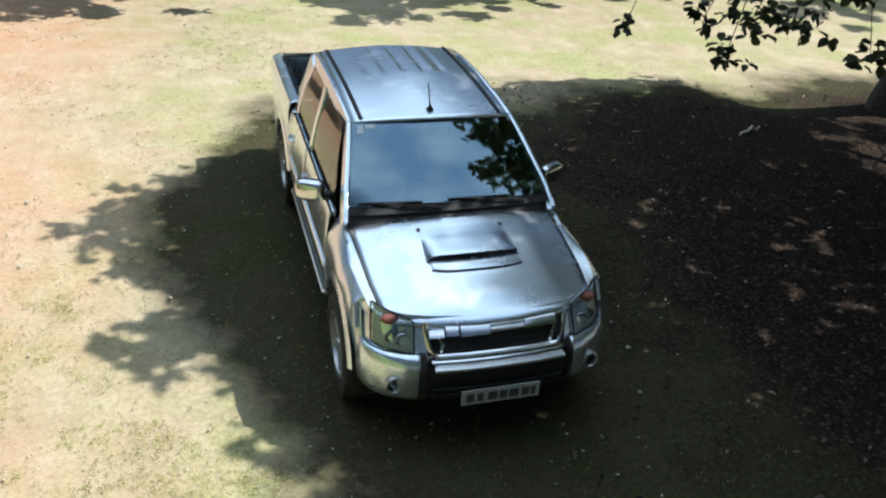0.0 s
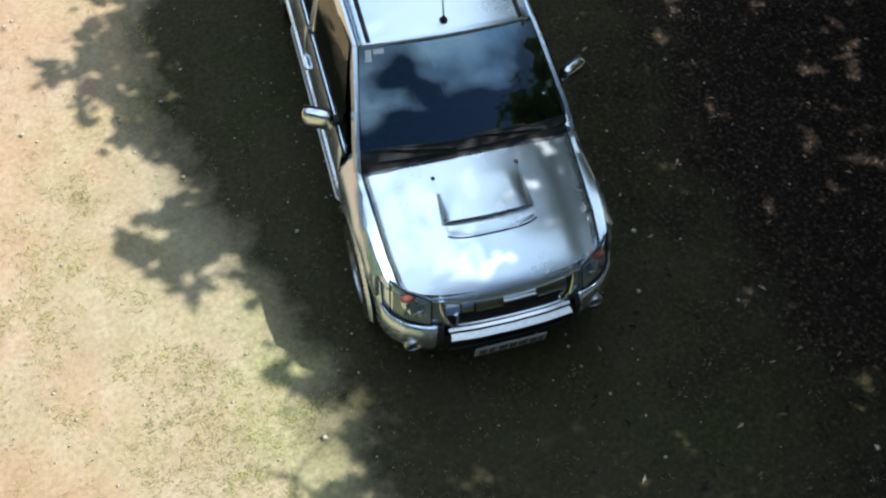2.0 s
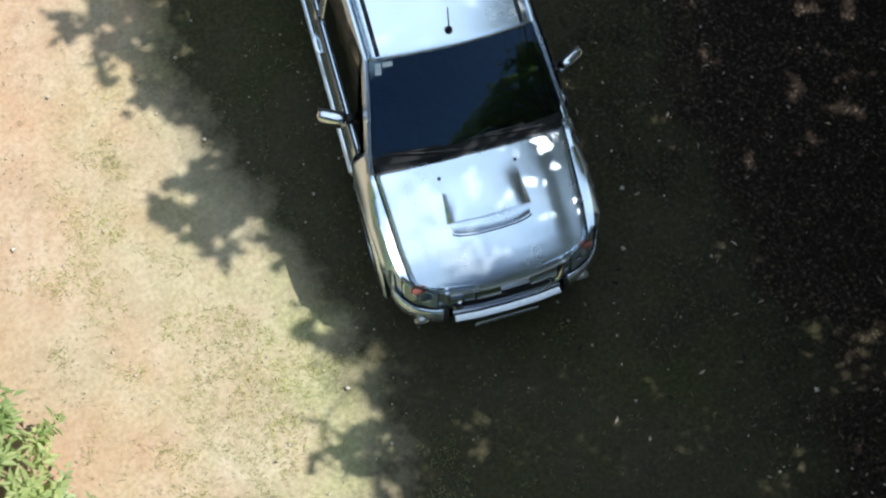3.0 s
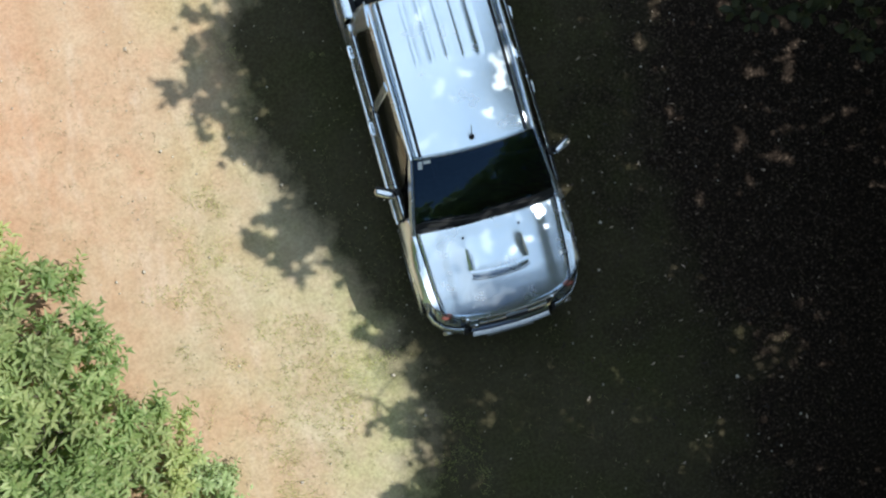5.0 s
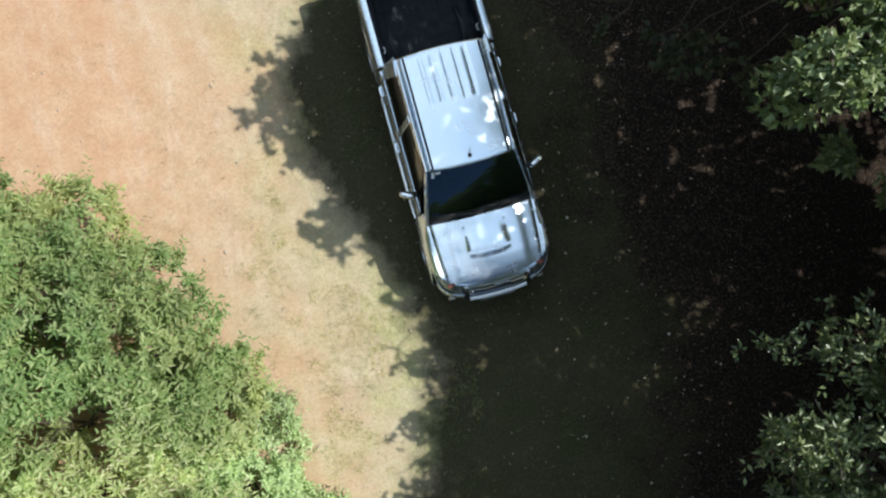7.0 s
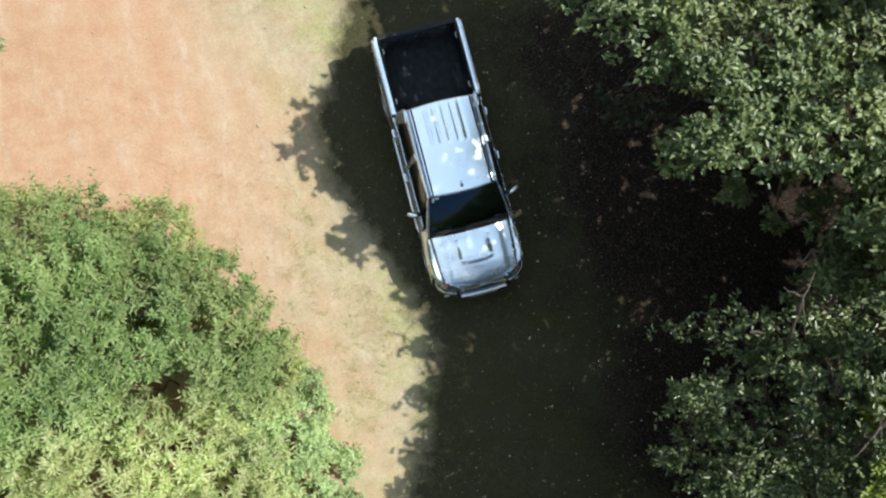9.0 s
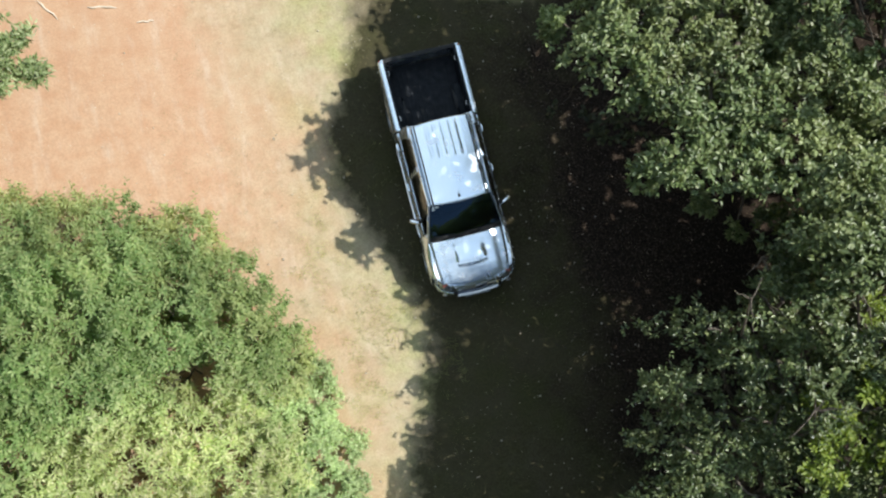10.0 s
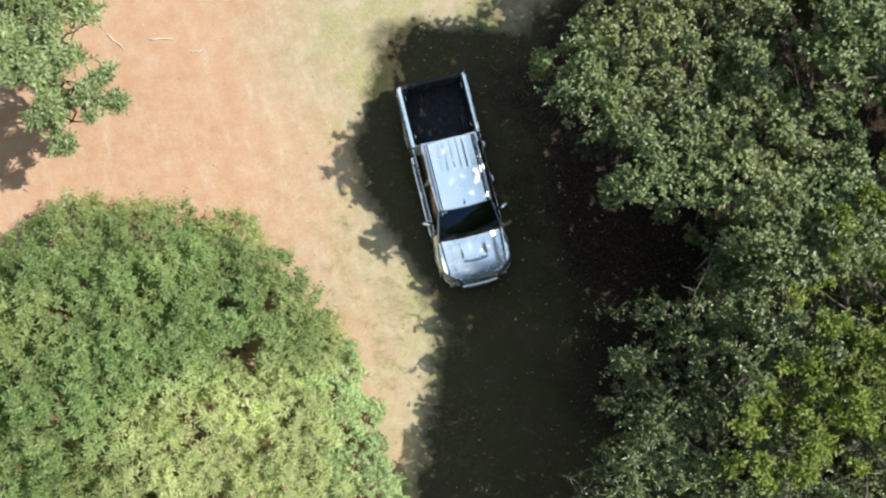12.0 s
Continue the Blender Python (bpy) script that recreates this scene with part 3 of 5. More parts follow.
    bm = bmesh.new()
    grid(bm, [[ws(q, t) for q in steps(-1, 1, 20)] for t in steps(0.07, 1, 10)])
    screen = part("windscreen", bm, PANE, truck, "tinted windscreen reflecting the sky", smooth=80)

    # cowl and parked wipers
    bm = bmesh.new()
    under = [[(q * 0.73, -1.35 + 0.04 * q * q, hood_z(q * 0.73, -1.34) - 0.03) for q in steps(-1, 1, 20)]]
    grid(bm, under + [[ws(q, t, off) for q in steps(-1, 1, 20)] for t, off in ((0.0, -0.03), (0.03, -0.006), (0.08, -0.005))])
    part("cowl", bm, BLACK, truck, "black plastic cowl")
    for q0, q1 in ((-0.12, -0.80), (0.75, 0.08)):
        bm = bmesh.new()
        tube(bm, [ws(q0, 0.01, 0.012), ws((q0 + q1) / 2, 0.05, 0.022), ws(q1, 0.085, 0.012)], [0.011, 0.008, 0.006], 6)
        tube(bm, [ws(q, 0.09 - 0.02 * abs(q - q1), 0.010) for q in steps(q1 - 0.12, q1 + 0.5, 6)], 0.007, 6)
        part("wiper", bm, TRIM, truck, "black windscreen wiper")

    bm = bmesh.new()
    for t0, t1 in ((-0.01, 0.13), (0.96, 1.01)):
        grid(bm, [[ws(q, t, -0.005) for q in steps(-1, 1, 20)] for t in (t0, t1)])
    for s in (-1, 1):
        grid(bm, [[ws(s * q, t, -0.005) for t in steps(0, 1, 8)] for q in (0.955, 1.01)])
    part("screen_seal", bm, TRIM, screen, "black glass border", smooth=60)
    bm = bmesh.new()
    grid(bm, [[ws(q, t, 0.003) for q in (-0.935, -0.865)] for t in (0.83, 0.94)])
    part("sticker", bm, WHITE, screen, "pale square sticker")
    bm = bmesh.new()
    grid(bm, [[ws(q, t, 0.003) for q in (-0.845, -0.73)] for t in (0.895, 0.94)])
    part("sticker", bm, WHITE, screen, "pale strip sticker")
    # inner mirror
    bm = bmesh.new()
    box(bm, -0.11, 0.11, -0.72, -0.695, 1.49, 1.55, 0.01)
    tube(bm, [(0, -0.70, 1.53), (0, -0.67, 1.59)], 0.01, 6)
    part("rear_view_mirror", bm, BLACK, truck, "dark rear-view mirror")

    # roof with pressed ribs
    def roof_z(x, y):
        a = min(1, abs(x) / 0.60)
        lon = 0.075 * (1 - ((y - 0.36) / (1.05 if y < 0.36 else 1.7)) ** 2) - 0.006
        z = 1.606 + 0.024 * (1 - a ** 2.2) + lon * (1 - 0.25 * a)
        if 0.16 < y < 0.84:
            for k in range(5):
                if abs(x - (-0.31 + 0.155 * k)) < 0.0205:
                    z -= 0.003 * min(1, (y - 0.16) / 0.03, (0.84 - y) / 0.03)
        return z

    xs = sorted(set([round(-0.60 + 0.06 * k, 4) for k in range(21)] + [round(-0.31 + 0.155 * k + d, 4) for k in range(5) for d in (-0.025, -0.02, 0, 0.02, 0.025)]))
    bm = bmesh.new()
    rows = []
    for y in [-0.67, -0.655] + steps(-0.62, 0.12, 9) + [0.16, 0.19, 0.22] + steps(0.3, 0.78, 6) + [0.81, 0.84, 0.88, 0.905]:
        drop = 0.012 if y < -0.66 or y > 0.9 else 0
        rows.append([(x, y - 0.05 * (1 - (x / 0.6) ** 2) * (1 if y < 0 else 0) * max(0, min(1, (-0.3 - y) / 0.3)) + 0.03 * (1 - (x / 0.6) ** 2) * (1 if y > 0.7 else 0), roof_z(x, y) - drop) for x in xs])
    grid(bm, rows)
    roof = solid(part("roof", bm, SILVER, truck, "silver roof with pressed ribs", smooth=60), 0.02)
    for s in (-1, 1):
        bm = bmesh.new()
        tube(bm, [(s * 0.525, y, roof_z(0.525, y) + 0.003) for y in steps(-0.66, 0.885, 12)], 0.016, 8, True, 0.6)
        part("roof_moulding", bm, TRIM, roof, "black roof moulding")
    bm = bmesh.new()
    lathe(bm, [(-0.01, 0.03), (0.012, 0.028), (0.03, 0.014), (0.045, 0.007), (0.045, 0.0)], (0, -0.60, roof_z(0, -0.6)), 16, "z")
    tube(bm, [(0, -0.60, roof_z(0, -0.6) + 0.03), (0.0, -0.53, roof_z(0, -0.6) + 0.19)], [0.006, 0.004], 6)
    part("antenna", bm, BLACK, roof, "short black roof antenna")

    # pillars and window frames
    for s in (-1, 1):
        def beam(name, pts, w, th):
            bm = bmesh.new()
            pts = [Vector(p) for p in pts]
            rows = []
            for i, p in enumerate(pts):
                d = (pts[min(i + 1, len(pts) - 1)] - pts[max(i - 1, 0)]).normalized()
                out = Vector((s * 0.93, 0, 0.36))
                side = d.cross(out).normalized()
                o = side.cross(d).normalized()
                if o.x * s < 0:
                    o = -o
                ww = w[i] if isinstance(w, list) else w
                rows.append([p + side * ww + o * 0.0, p + side * ww * 0.8 + o * th, p - side * ww * 0.8 + o * th, p - side * ww, p - side * ww - o * th, p + side * ww - o * th])
            vs = grid(bm, rows, True)
            bm.faces.new(vs[0])
            bm.faces.new(vs[-1][::-1])
            part(name, bm, SILVER, truck, smooth=30)

        beam("front_pillar", [(s * 0.765, -1.30, 1.12), (s * 0.735, -1.14, 1.255), (s * 0.695, -0.98, 1.37), (s * 0.655, -0.80, 1.49), (s * 0.622, -0.64, 1.578)], 0.038, 0.014)
        beam("roof_rail", [(s * 0.622, -0.66, 1.572), (s * 0.625, -0.4, 1.60), (s * 0.63, 0.1, 1.628), (s * 0.63, 0.6, 1.625), (s * 0.628, 0.90, 1.60)], 0.045, 0.014)
        beam("middle_pillar", [(s * 0.80, 0.02, 1.09), (s * 0.735, 0.05, 1.34), (s * 0.652, 0.09, 1.60)], [0.055, 0.05, 0.055], 0.012)
        beam("rear_pillar", [(s * 0.80, 0.90, 1.08), (s * 0.735, 0.86, 1.33), (s * 0.648, 0.81, 1.60)], [0.085, 0.10, 0.12], 0.012)
        beam("rear_corner", [(s * 0.80, 0.955, 1.0), (s * 0.74, 0.945, 1.3), (s * 0.64, 0.905, 1.60)], 0.05, 0.01)

        def win(y0b, y1b, y0t, y1t, name, label):
            bm = bmesh.new()
            rows = []
            for t in steps(0, 1, 6):
                x = 0.795 + (0.645 - 0.795) * t + 0.018 * math.sin(math.pi * t)
                rows.append([(s * x, y0b + (y0t - y0b) * t + (y1b + (y1t - y1b) * t - y0b - (y0t - y0b) * t) * k / 6, 1.105 + 0.485 * t) for k in range(7)])
            grid(bm, rows)
            w = part(name, bm, TINTED, truck, label, smooth=80)
            bm = bmesh.new()
            tube(bm, [(s * 0.816, y0b - 0.02, 1.12), (s * 0.816, y1b + 0.02, 1.12)], 0.009, 6)
            part("window_seal", bm, TRIM, w, "black window seal")

        win(-1.14, 0.0, -0.62, 0.06, "front_side_window", "tinted front side window")
        win(0.06, 0.83, 0.13, 0.74, "rear_side_window", "tinted rear side window")

        # door mirror
        bm = bmesh.new()
        bmesh.ops.create_icosphere(bm, subdivisions=3, radius=1.0)
        for v in bm.verts:
            x, y, z = v.co
            v.co = Vector((math.copysign(abs(x) ** 0.5, x) * 0.108, (math.copysign(abs(y) ** 0.7, y)) * (0.055 if y < 0 else 0.026), math.copysign(abs(z) ** 0.5, z) * 0.078))
        sweep = Matrix.Translation((s * 0.925, -0.83, 1.17)) @ Matrix.Rotation(s * radians(27), 4, "Z")
        bmesh.ops.transform(bm, matrix=sweep, verts=bm.verts)
        mirror = part("door_mirror", bm, CHROME, truck, "chrome-capped door mirror", smooth=80)
        bm = bmesh.new()
        box(bm, -0.104, 0.104, 0.014, 0.040, -0.074, 0.074, 0.02, 3)
        bmesh.ops.transform(bm, matrix=sweep, verts=bm.verts)
        part("mirror_case", bm, BLACK, mirror, "black mirror back")
        bm = bmesh.new()
        box(bm, s * 0.78, s * 0.86, -0.88, -0.81, 1.10, 1.15, 0.012)
        grid(bm, [[(s * 0.80, -1.06, 1.09), (s * 0.80, -0.88, 1.09)], [(s * 0.765, -0.97, 1.2), (s * 0.765, -0.88, 1.22)]])
        part("arm", bm, BLACK, mirror, "black mirror foot")
        bm = bmesh.new()
        grid(bm, [[(0.09 * a, 0.043, 0.062 * b) for a in (-1, 0, 1)] for b in (-1, 0, 1)])
        bmesh.ops.transform(bm, matrix=sweep, verts=bm.verts)
        part("mirror_glass", bm, CHROME, mirror)

        # running board
        bm = bmesh.new()
        box(bm, s * 0.72, s * 0.865, -1.02, 0.78, 0.395, 0.43, 0.015)
        board = part("running_board", bm, BLACK, truck, "black side step with bright edge")
        bm = bmesh.new()
        tube(bm, [(s * 0.84, -1.04, 0.415), (s * 0.868, -1.0, 0.415), (s * 0.868, 0.75, 0.415), (s * 0.84, 0.79, 0.415)], 0.013, 8)
        part("edge_tube", bm, BRIGHT, board, "bright metal edge")
        for y0 in (-0.9, 0.05):
            bm = bmesh.new()
            box(bm, s * 0.75, s * 0.845, y0, y0 + 0.6, 0.4305, 0.437, 0.003, 1)
            part("tread", bm, TRIM, board, "black rubber tread")

    # rear of the cab
    bm = bmesh.new()
    grid(bm, [[(q * (0.78 - 0.15 * t), 0.962 - 0.05 * t + 0.02 * (1 - q * q), 0.66 + 0.955 * t) for q in steps(-1, 1, 10)] for t in (0.0, 0.25, 0.42)])
    grid(bm, [[(q * (0.78 - 0.15 * t), 0.962 - 0.05 * t + 0.02 * (1 - q * q), 0.66 + 0.955 * t) for q in steps(-1, 1, 10)] for t in (0.90, 1.0)])
    part("cab_back", bm, SILVER, truck)
    bm = bmesh.new()
    grid(bm, [[(q * (0.78 - 0.15 * t) * 0.93, 0.960 - 0.05 * t + 0.02 * (1 - q * q), 0.66 + 0.955 * t) for q in steps(-1, 1, 10)] for t in (0.42, 0.66, 0.90)])
    part("rear_window", bm, TINTED, truck, "tinted rear window", smooth=80)

    # load bed
    bm = bmesh.new()
    box(bm, -0.70, 0.70, 1.03, 2.42, 0.64, 0.665)
    bed = part("bed_floor", bm, LINER, truck, "black ribbed bed liner floor")
    for k in range(13):
        x = -0.60 + 0.10 * k
        bm = bmesh.new()
        box(bm, x - 0.018, x + 0.018, 1.06, 2.40, 0.665, 0.677, 0.004, 1)
        part("floor_rib", bm, LINER, bed)
    for s in (-1, 1):
        bm = bmesh.new()
        box(bm, s * 0.53, s * 0.70, 1.12, 1.78, 0.66, 0.83, 0.05, 3)
        part("wheel_box", bm, LINER, truck)
        for y in (1.25, 2.2):
            bm = bmesh.new()
            tube(bm, [(s * 0.70, y - 0.05, 1.08), (s * 0.675, y - 0.03, 1.08), (s * 0.675, y + 0.03, 1.08), (s * 0.70, y + 0.05, 1.08)], 0.007, 6)
            part("tie_hook", bm, BRIGHT, truck)
    bm = bmesh.new()
    box(bm, -0.745, 0.745, 1.0, 1.03, 0.64, 1.16, 0.008)
    part("bed_front_wall", bm, LINER, truck)
    bm = bmesh.new()
    tube(bm, [(-0.75, 1.012, 1.168), (0.75, 1.012, 1.168)], 0.022, 8, True, 0.5)
    part("bed_front_rail", bm, SILVER, truck)
    bm = bmesh.new()
    box(bm, -0.735, 0.735, 2.425, 2.48, 0.56, 1.15, 0.015)
    gate = part("tailgate", bm, SILVER, truck, "silver tailgate with dark top cap")
    bm = bmesh.new()
    box(bm, -0.735, 0.735, 2.40, 2.484, 1.149, 1.166, 0.006)
    part("top_cap", bm, TRIM, gate, "black tailgate cap")
    bm = bmesh.new()
    box(bm, -0.12, 0.12, 2.478, 2.496, 0.80, 0.88, 0.006)
    part("handle", bm, BLACK, gate)
    for s in (-1, 1):
        bm = bmesh.new()
        box(bm, s * 0.745, s * 0.838, 2.43, 2.475, 0.60, 1.12, 0.015)
        part("tail_light", bm, RED, truck, "red tail light")
        bm = bmesh.new()
        box(bm, s * 0.742, s * 0.80, 2.42, 2.47, 1.12, 1.17, 0.008)
        part("corner_cap", bm, SILVER, truck)
    bm = bmesh.new()
    tube(bm, [(-0.82, 2.42, 0.50), (-0.74, 2.54, 0.50), (0.74, 2.54, 0.50), (0.82, 2.42, 0.50)], 0.055, 10)
    part("rear_bumper", bm, BRIGHT, truck, "bright steel rear bumper")

    # front: nose skin, grille, lamps, bumper
    bm = bmesh.new()
    grid(bm, [[nose(u, z, -0.012) for z in steps(0.66, 0.93 + 0.05 * min(1, abs(u)), 6)] for u in steps(-1, 1, 48)])
    part("front_panel", bm, SILVER, truck, smooth=50)
    bm = bmesh.new()
    patch(bm, -0.50, 0.50, lambda t: 0.735, lambda t: 0.925, 0.0, 24, 4)
    grille = part("grille", bm, BLACK, truck, "black grille with chrome surround")
    bm = bmesh.new()
    ring = [nose(u, 0.735, 0.012) for u in steps(-0.44, 0.44, 12)] + [nose(0.485, 0.78, 0.012), nose(0.515, 0.88, 0.012), nose(0.52, 0.93, 0.008)]
    ring2 = [nose(-u, z, o) for u, z, o in ((0.52, 0.93, 0.008), (0.515, 0.88, 0.012), (0.485, 0.78, 0.012))]
    tube(bm, ring2 + ring, 0.017, 8)
    part("chrome_frame", bm, CHROME, grille, "chrome grille frame")
    bm = bmesh.new()
    grid(bm, [[nose(u, 0.700, 0.012), nose(u, 0.702, 0.03), nose(u, 0.712, 0.034), nose(u, 0.720, 0.016)] for u in steps(-0.47, 0.47, 18)])
    part("lower_strip", bm, CHROME, grille, "chrome strip below the grille", smooth=40)
    for a, b, low, high in ((-0.49, -0.385, 0.85, 0.888), (-0.375, -0.285, 0.855, 0.905), (-0.27, -0.06, 0.85, 0.905), (0.20, 0.44, 0.855, 0.908)):
        bm = bmesh.new()
        rows = [[nose(u, low + d, 0.004), nose(u, low, 0.03), nose(u, low + 0.006, 0.046), nose(u, high - 0.006, 0.026), nose(u, high, 0.016), nose(u, high - d, 0.004)] for d in (0.004,) for u in steps(a, b, 6)]
        grid(bm, rows)
        part("chrome_bar", bm, CHROME, grille, "thick chrome grille bar")
    bm = bmesh.new()
    tube(bm, [nose(u, 0.868, 0.022) for u in steps(-0.055, 0.195, 4)], 0.016, 8)
    tube(bm, [nose(u, 0.897, 0.02) for u in steps(-0.055, 0.195, 4)], 0.007, 8)
    part("badge", bm, BRIGHT, grille, "plain chrome badge block")
    bm = bmesh.new()
    for k in range(3):
        tube(bm, [nose(u, 0.765 + 0.032 * k, 0.006) for u in steps(-0.46, 0.46, 10)], 0.004, 5)
    for k in range(15):
        u = -0.42 + 0.06 * k
        tube(bm, [nose(u, 0.745, 0.005), nose(u, 0.85, 0.005)], 0.0035, 5)
    part("mesh_insert", bm, BLACK, grille, "black grille mesh")
    for s in (-1, 1):
        bm = bmesh.new()
        for zz, uu in ((0.80, 0.40),):
            b2 = nose(s * uu, zz, 0.012)
            tube(bm, [b2 + Vector((0, 0, -0.055)), b2 + Vector((0, -0.004, 0)), b2 + Vector((s * 0.02, 0, 0.06))], 0.016, 8)
        part("chrome_post", bm, CHROME, grille)
        # headlamp
        lo = lambda t: 0.75 + 0.03 * t
        hi = lambda t: 0.93 + 0.072 * t ** 0.7
        bm = bmesh.new()
        patch(bm, s * 0.61, s * 0.92, lo, hi, -0.002, 10, 6, -0.022)
        lamp = part("headlight", bm, LAMP, truck, "clear headlight with orange indicator")
        for uu, zz, rr in ((0.695, 0.825, 0.045), (0.79, 0.835, 0.04)):
            c = nose(s * uu, zz, -0.005)
            bm = bmesh.new()
            lathe(bm, [(0.012, 0.0), (0.008, 0.02), (0.0, rr * 0.7), (-0.012, rr), (-0.008, rr * 1.06), (0.0, rr * 1.08)], c, 20, "y")
            part("reflector", bm, ALLOY, lamp, "dull silver reflector bowl")
        bm = bmesh.new()
        tube(bm, [nose(s * 0.735, 0.80, 0.0), nose(s * 0.75, 0.86, 0.0), nose(s * 0.77, 0.90, -0.004)], [0.022, 0.026, 0.014], 8, True, 0.6)
        part("bulb_shield", bm, BRIGHT, lamp, "dull metal bulb shield")
        c = nose(s * 0.795, 0.93, -0.008)
        bm = bmesh.new()
        bmesh.ops.create_uvsphere(bm, u_segments=14, v_segments=10, radius=1.0)
        for v in bm.verts:
            v.co = Vector((v.co.x * 0.06, v.co.y * 0.035, v.co.z * 0.036)) + c
        part("indicator", bm, ORANGE, lamp, "orange indicator")
        bm = bmesh.new()
        patch(bm, s * 0.60, s * 0.93, lo, hi, 0.006, 12, 7, 0.022)
        part("lens", bm, LENS, lamp, "clear lens", smooth=80)
        bm = bmesh.new()
        rim = [nose(s * (0.60 + 0.33 * t), lo(t), 0.008) for t in steps(0, 1, 8)] + [nose(s * 0.932, z, 0.008) for z in steps(0.79, 0.995, 4)] + [nose(s * (0.93 - 0.33 * t), hi(1 - t), 0.008) for t in steps(0, 1, 8)]
        tube(bm, rim + [rim[0]], 0.005, 5)
        part("lamp_seal", bm, TRIM, lamp, "black lamp seal")

    # bumper
    def bump_pt(u, z):
        prof = lerp_table(z, [(0.38, -0.06), (0.43, 0.02), (0.52, 0.055), (0.62, 0.06), (0.69, 0.05), (0.75, 0.012)])
        k = lerp_table(abs(u), [(0.5, 1.0), (0.85, 0.5)])
        p = nose(u, 0.7, prof * k if prof > 0 else prof)
        return Vector((p.x, p.y + (0.25 * (z - 0.7) if z > 0.7 else 0), z))

    zs = [0.38, 0.41, 0.44, 0.5, 0.56, 0.62, 0.66, 0.69, 0.72, 0.755]
    for s in (-1, 1):
        bm = bmesh.new()
        grid(bm, [[bump_pt(s * u, z) for z in zs] for u in steps(0.545, 1.0, 16)])
        corner = solid(part("bumper_corner", bm, SILVER, truck, "silver bumper corner", smooth=50), 0.006)
        c = bump_pt(s * 0.735, 0.555)
        bm = bmesh.new()
        lathe(bm, [(-0.02, 0.0), (-0.024, 0.03), (-0.02, 0.048)], c + Vector((0, 0.012, 0)), 20, "y")
        fog = part("fog_lamp", bm, LENS, corner, "round fog lamp")
        bm = bmesh.new()
        lathe(bm, [(-0.012, 0.046), (-0.020, 0.050), (-0.016, 0.058), (0.0, 0.064), (0.02, 0.06)], c + Vector((0, -0.006, 0)), 20, "y")
        part("bezel", bm, ALLOY, corner, "dull silver fog lamp ring")
        bm = bmesh.new()
        lathe(bm, [(0.01, 0.0), (0.01, 0.03), (-0.012, 0.047)], c + Vector((0, 0.012, 0)), 20, "y")
        part("reflector", bm, DASH, corner, "dark fog lamp bowl")
        bm = bmesh.new()
        grid(bm, [[bump_pt(s * u, z) + Vector((0, -0.006, 0)) for z in zs[1:]] + [nose(s * u, 0.74, 0.005)] for u in steps(0.505, 0.55, 3)])
        part("bumper_upright", bm, BLACK, truck, "dark bumper upright", smooth=50)
    bm = bmesh.new()
    grid(bm, [[bump_pt(u, z) + Vector((0, 0.012, 0)) for z in zs[:-2]] for u in steps(-0.5, 0.5, 20)])
    part("bumper_centre", bm, BLACK, truck, "black lower bumper centre", smooth=50)
    bm = bmesh.new()
    rows = []
    for u in steps(-0.455, 0.455, 18):
        rows.append([nose(u, 0.70, 0.042) + Vector((0, 0, 0.008)), nose(u, 0.70, 0.062) + Vector((0, 0, 0.006)), nose(u, 0.70, 0.088) + Vector((0, 0, -0.002)), nose(u, 0.70, 0.091) + Vector((0, 0, -0.016)), nose(u, 0.70, 0.07) + Vector((0, 0, -0.022))])
    grid(bm, rows)
    part("bumper_step", bm, BRIGHT, truck, "bright chrome bumper step", smooth=40)
    bm = bmesh.new()
    for k in range(3):
        tube(bm, [bump_pt(u, 0.44 + 0.05 * k) + Vector((0, -0.012 if k else 0.0, 0)) for u in steps(-0.46, 0.46, 14)], 0.01, 6)
    part("bumper_bar", bm, TRIM, truck)
    # number plate with plain bars in place of its characters
    bm = bmesh.new()
    box(bm, -0.255, 0.255, -2.492, -2.480, 0.435, 0.545, 0.003, 1)
    plate = part("number_plate", bm, PLATE, truck, "pale number plate with dark bars")
    for x, w in ((-0.2, 0.05), (-0.135, 0.04), (-0.055, 0.06), (0.015, 0.05), (0.085, 0.06), (0.16, 0.05), (0.212, 0.03)):
        bm = bmesh.new()
        box(bm, x - w / 2, x + w / 2, -2.497, -2.492, 0.46, 0.52, 0.001, 1)
        part("bar", bm, INK, plate)

    # cabin
    bm = bmesh.new()
    box(bm, -0.72, 0.72, -1.25, 0.95, 0.42, 0.50)
    part("cabin_floor", bm, TRIM, truck)
    bm = bmesh.new()
    rows = []
    for y, z in ((-1.2, 1.13), (-1.0, 1.125), (-0.82, 1.10), (-0.76, 1.06), (-0.74, 0.8), (-0.8, 0.6)):
        rows.append([(x, y + 0.03 * math.sin(x * 5), z + 0.012 * math.cos(x * 6)) for x in steps(-0.71, 0.71, 18)])
    grid(bm, rows)
    part("dashboard", bm, DASH, truck, "dark grey dashboard", smooth=60)
    bm = bmesh.new()
    ringpts = [(-0.36 + 0.185 * math.cos(a), -0.60 - 0.06 * math.sin(a), 1.02 + 0.175 * math.sin(a)) for a in steps(0, 2 * math.pi, 24)]
    tube(bm, ringpts, 0.014, 6, False)
    for a in (0.0, math.pi, -math.pi / 2):
        tube(bm, [(-0.36, -0.62, 1.01), (-0.36 + 0.18 * math.cos(a), -0.60 - 0.06 * math.sin(a), 1.02 + 0.17 * math.sin(a))], 0.016, 6)
    tube(bm, [(-0.36, -0.60, 1.01), (-0.36, -0.78, 0.93)], 0.03, 8)
    part("steering_wheel", bm, DASH, truck, "dark steering wheel")
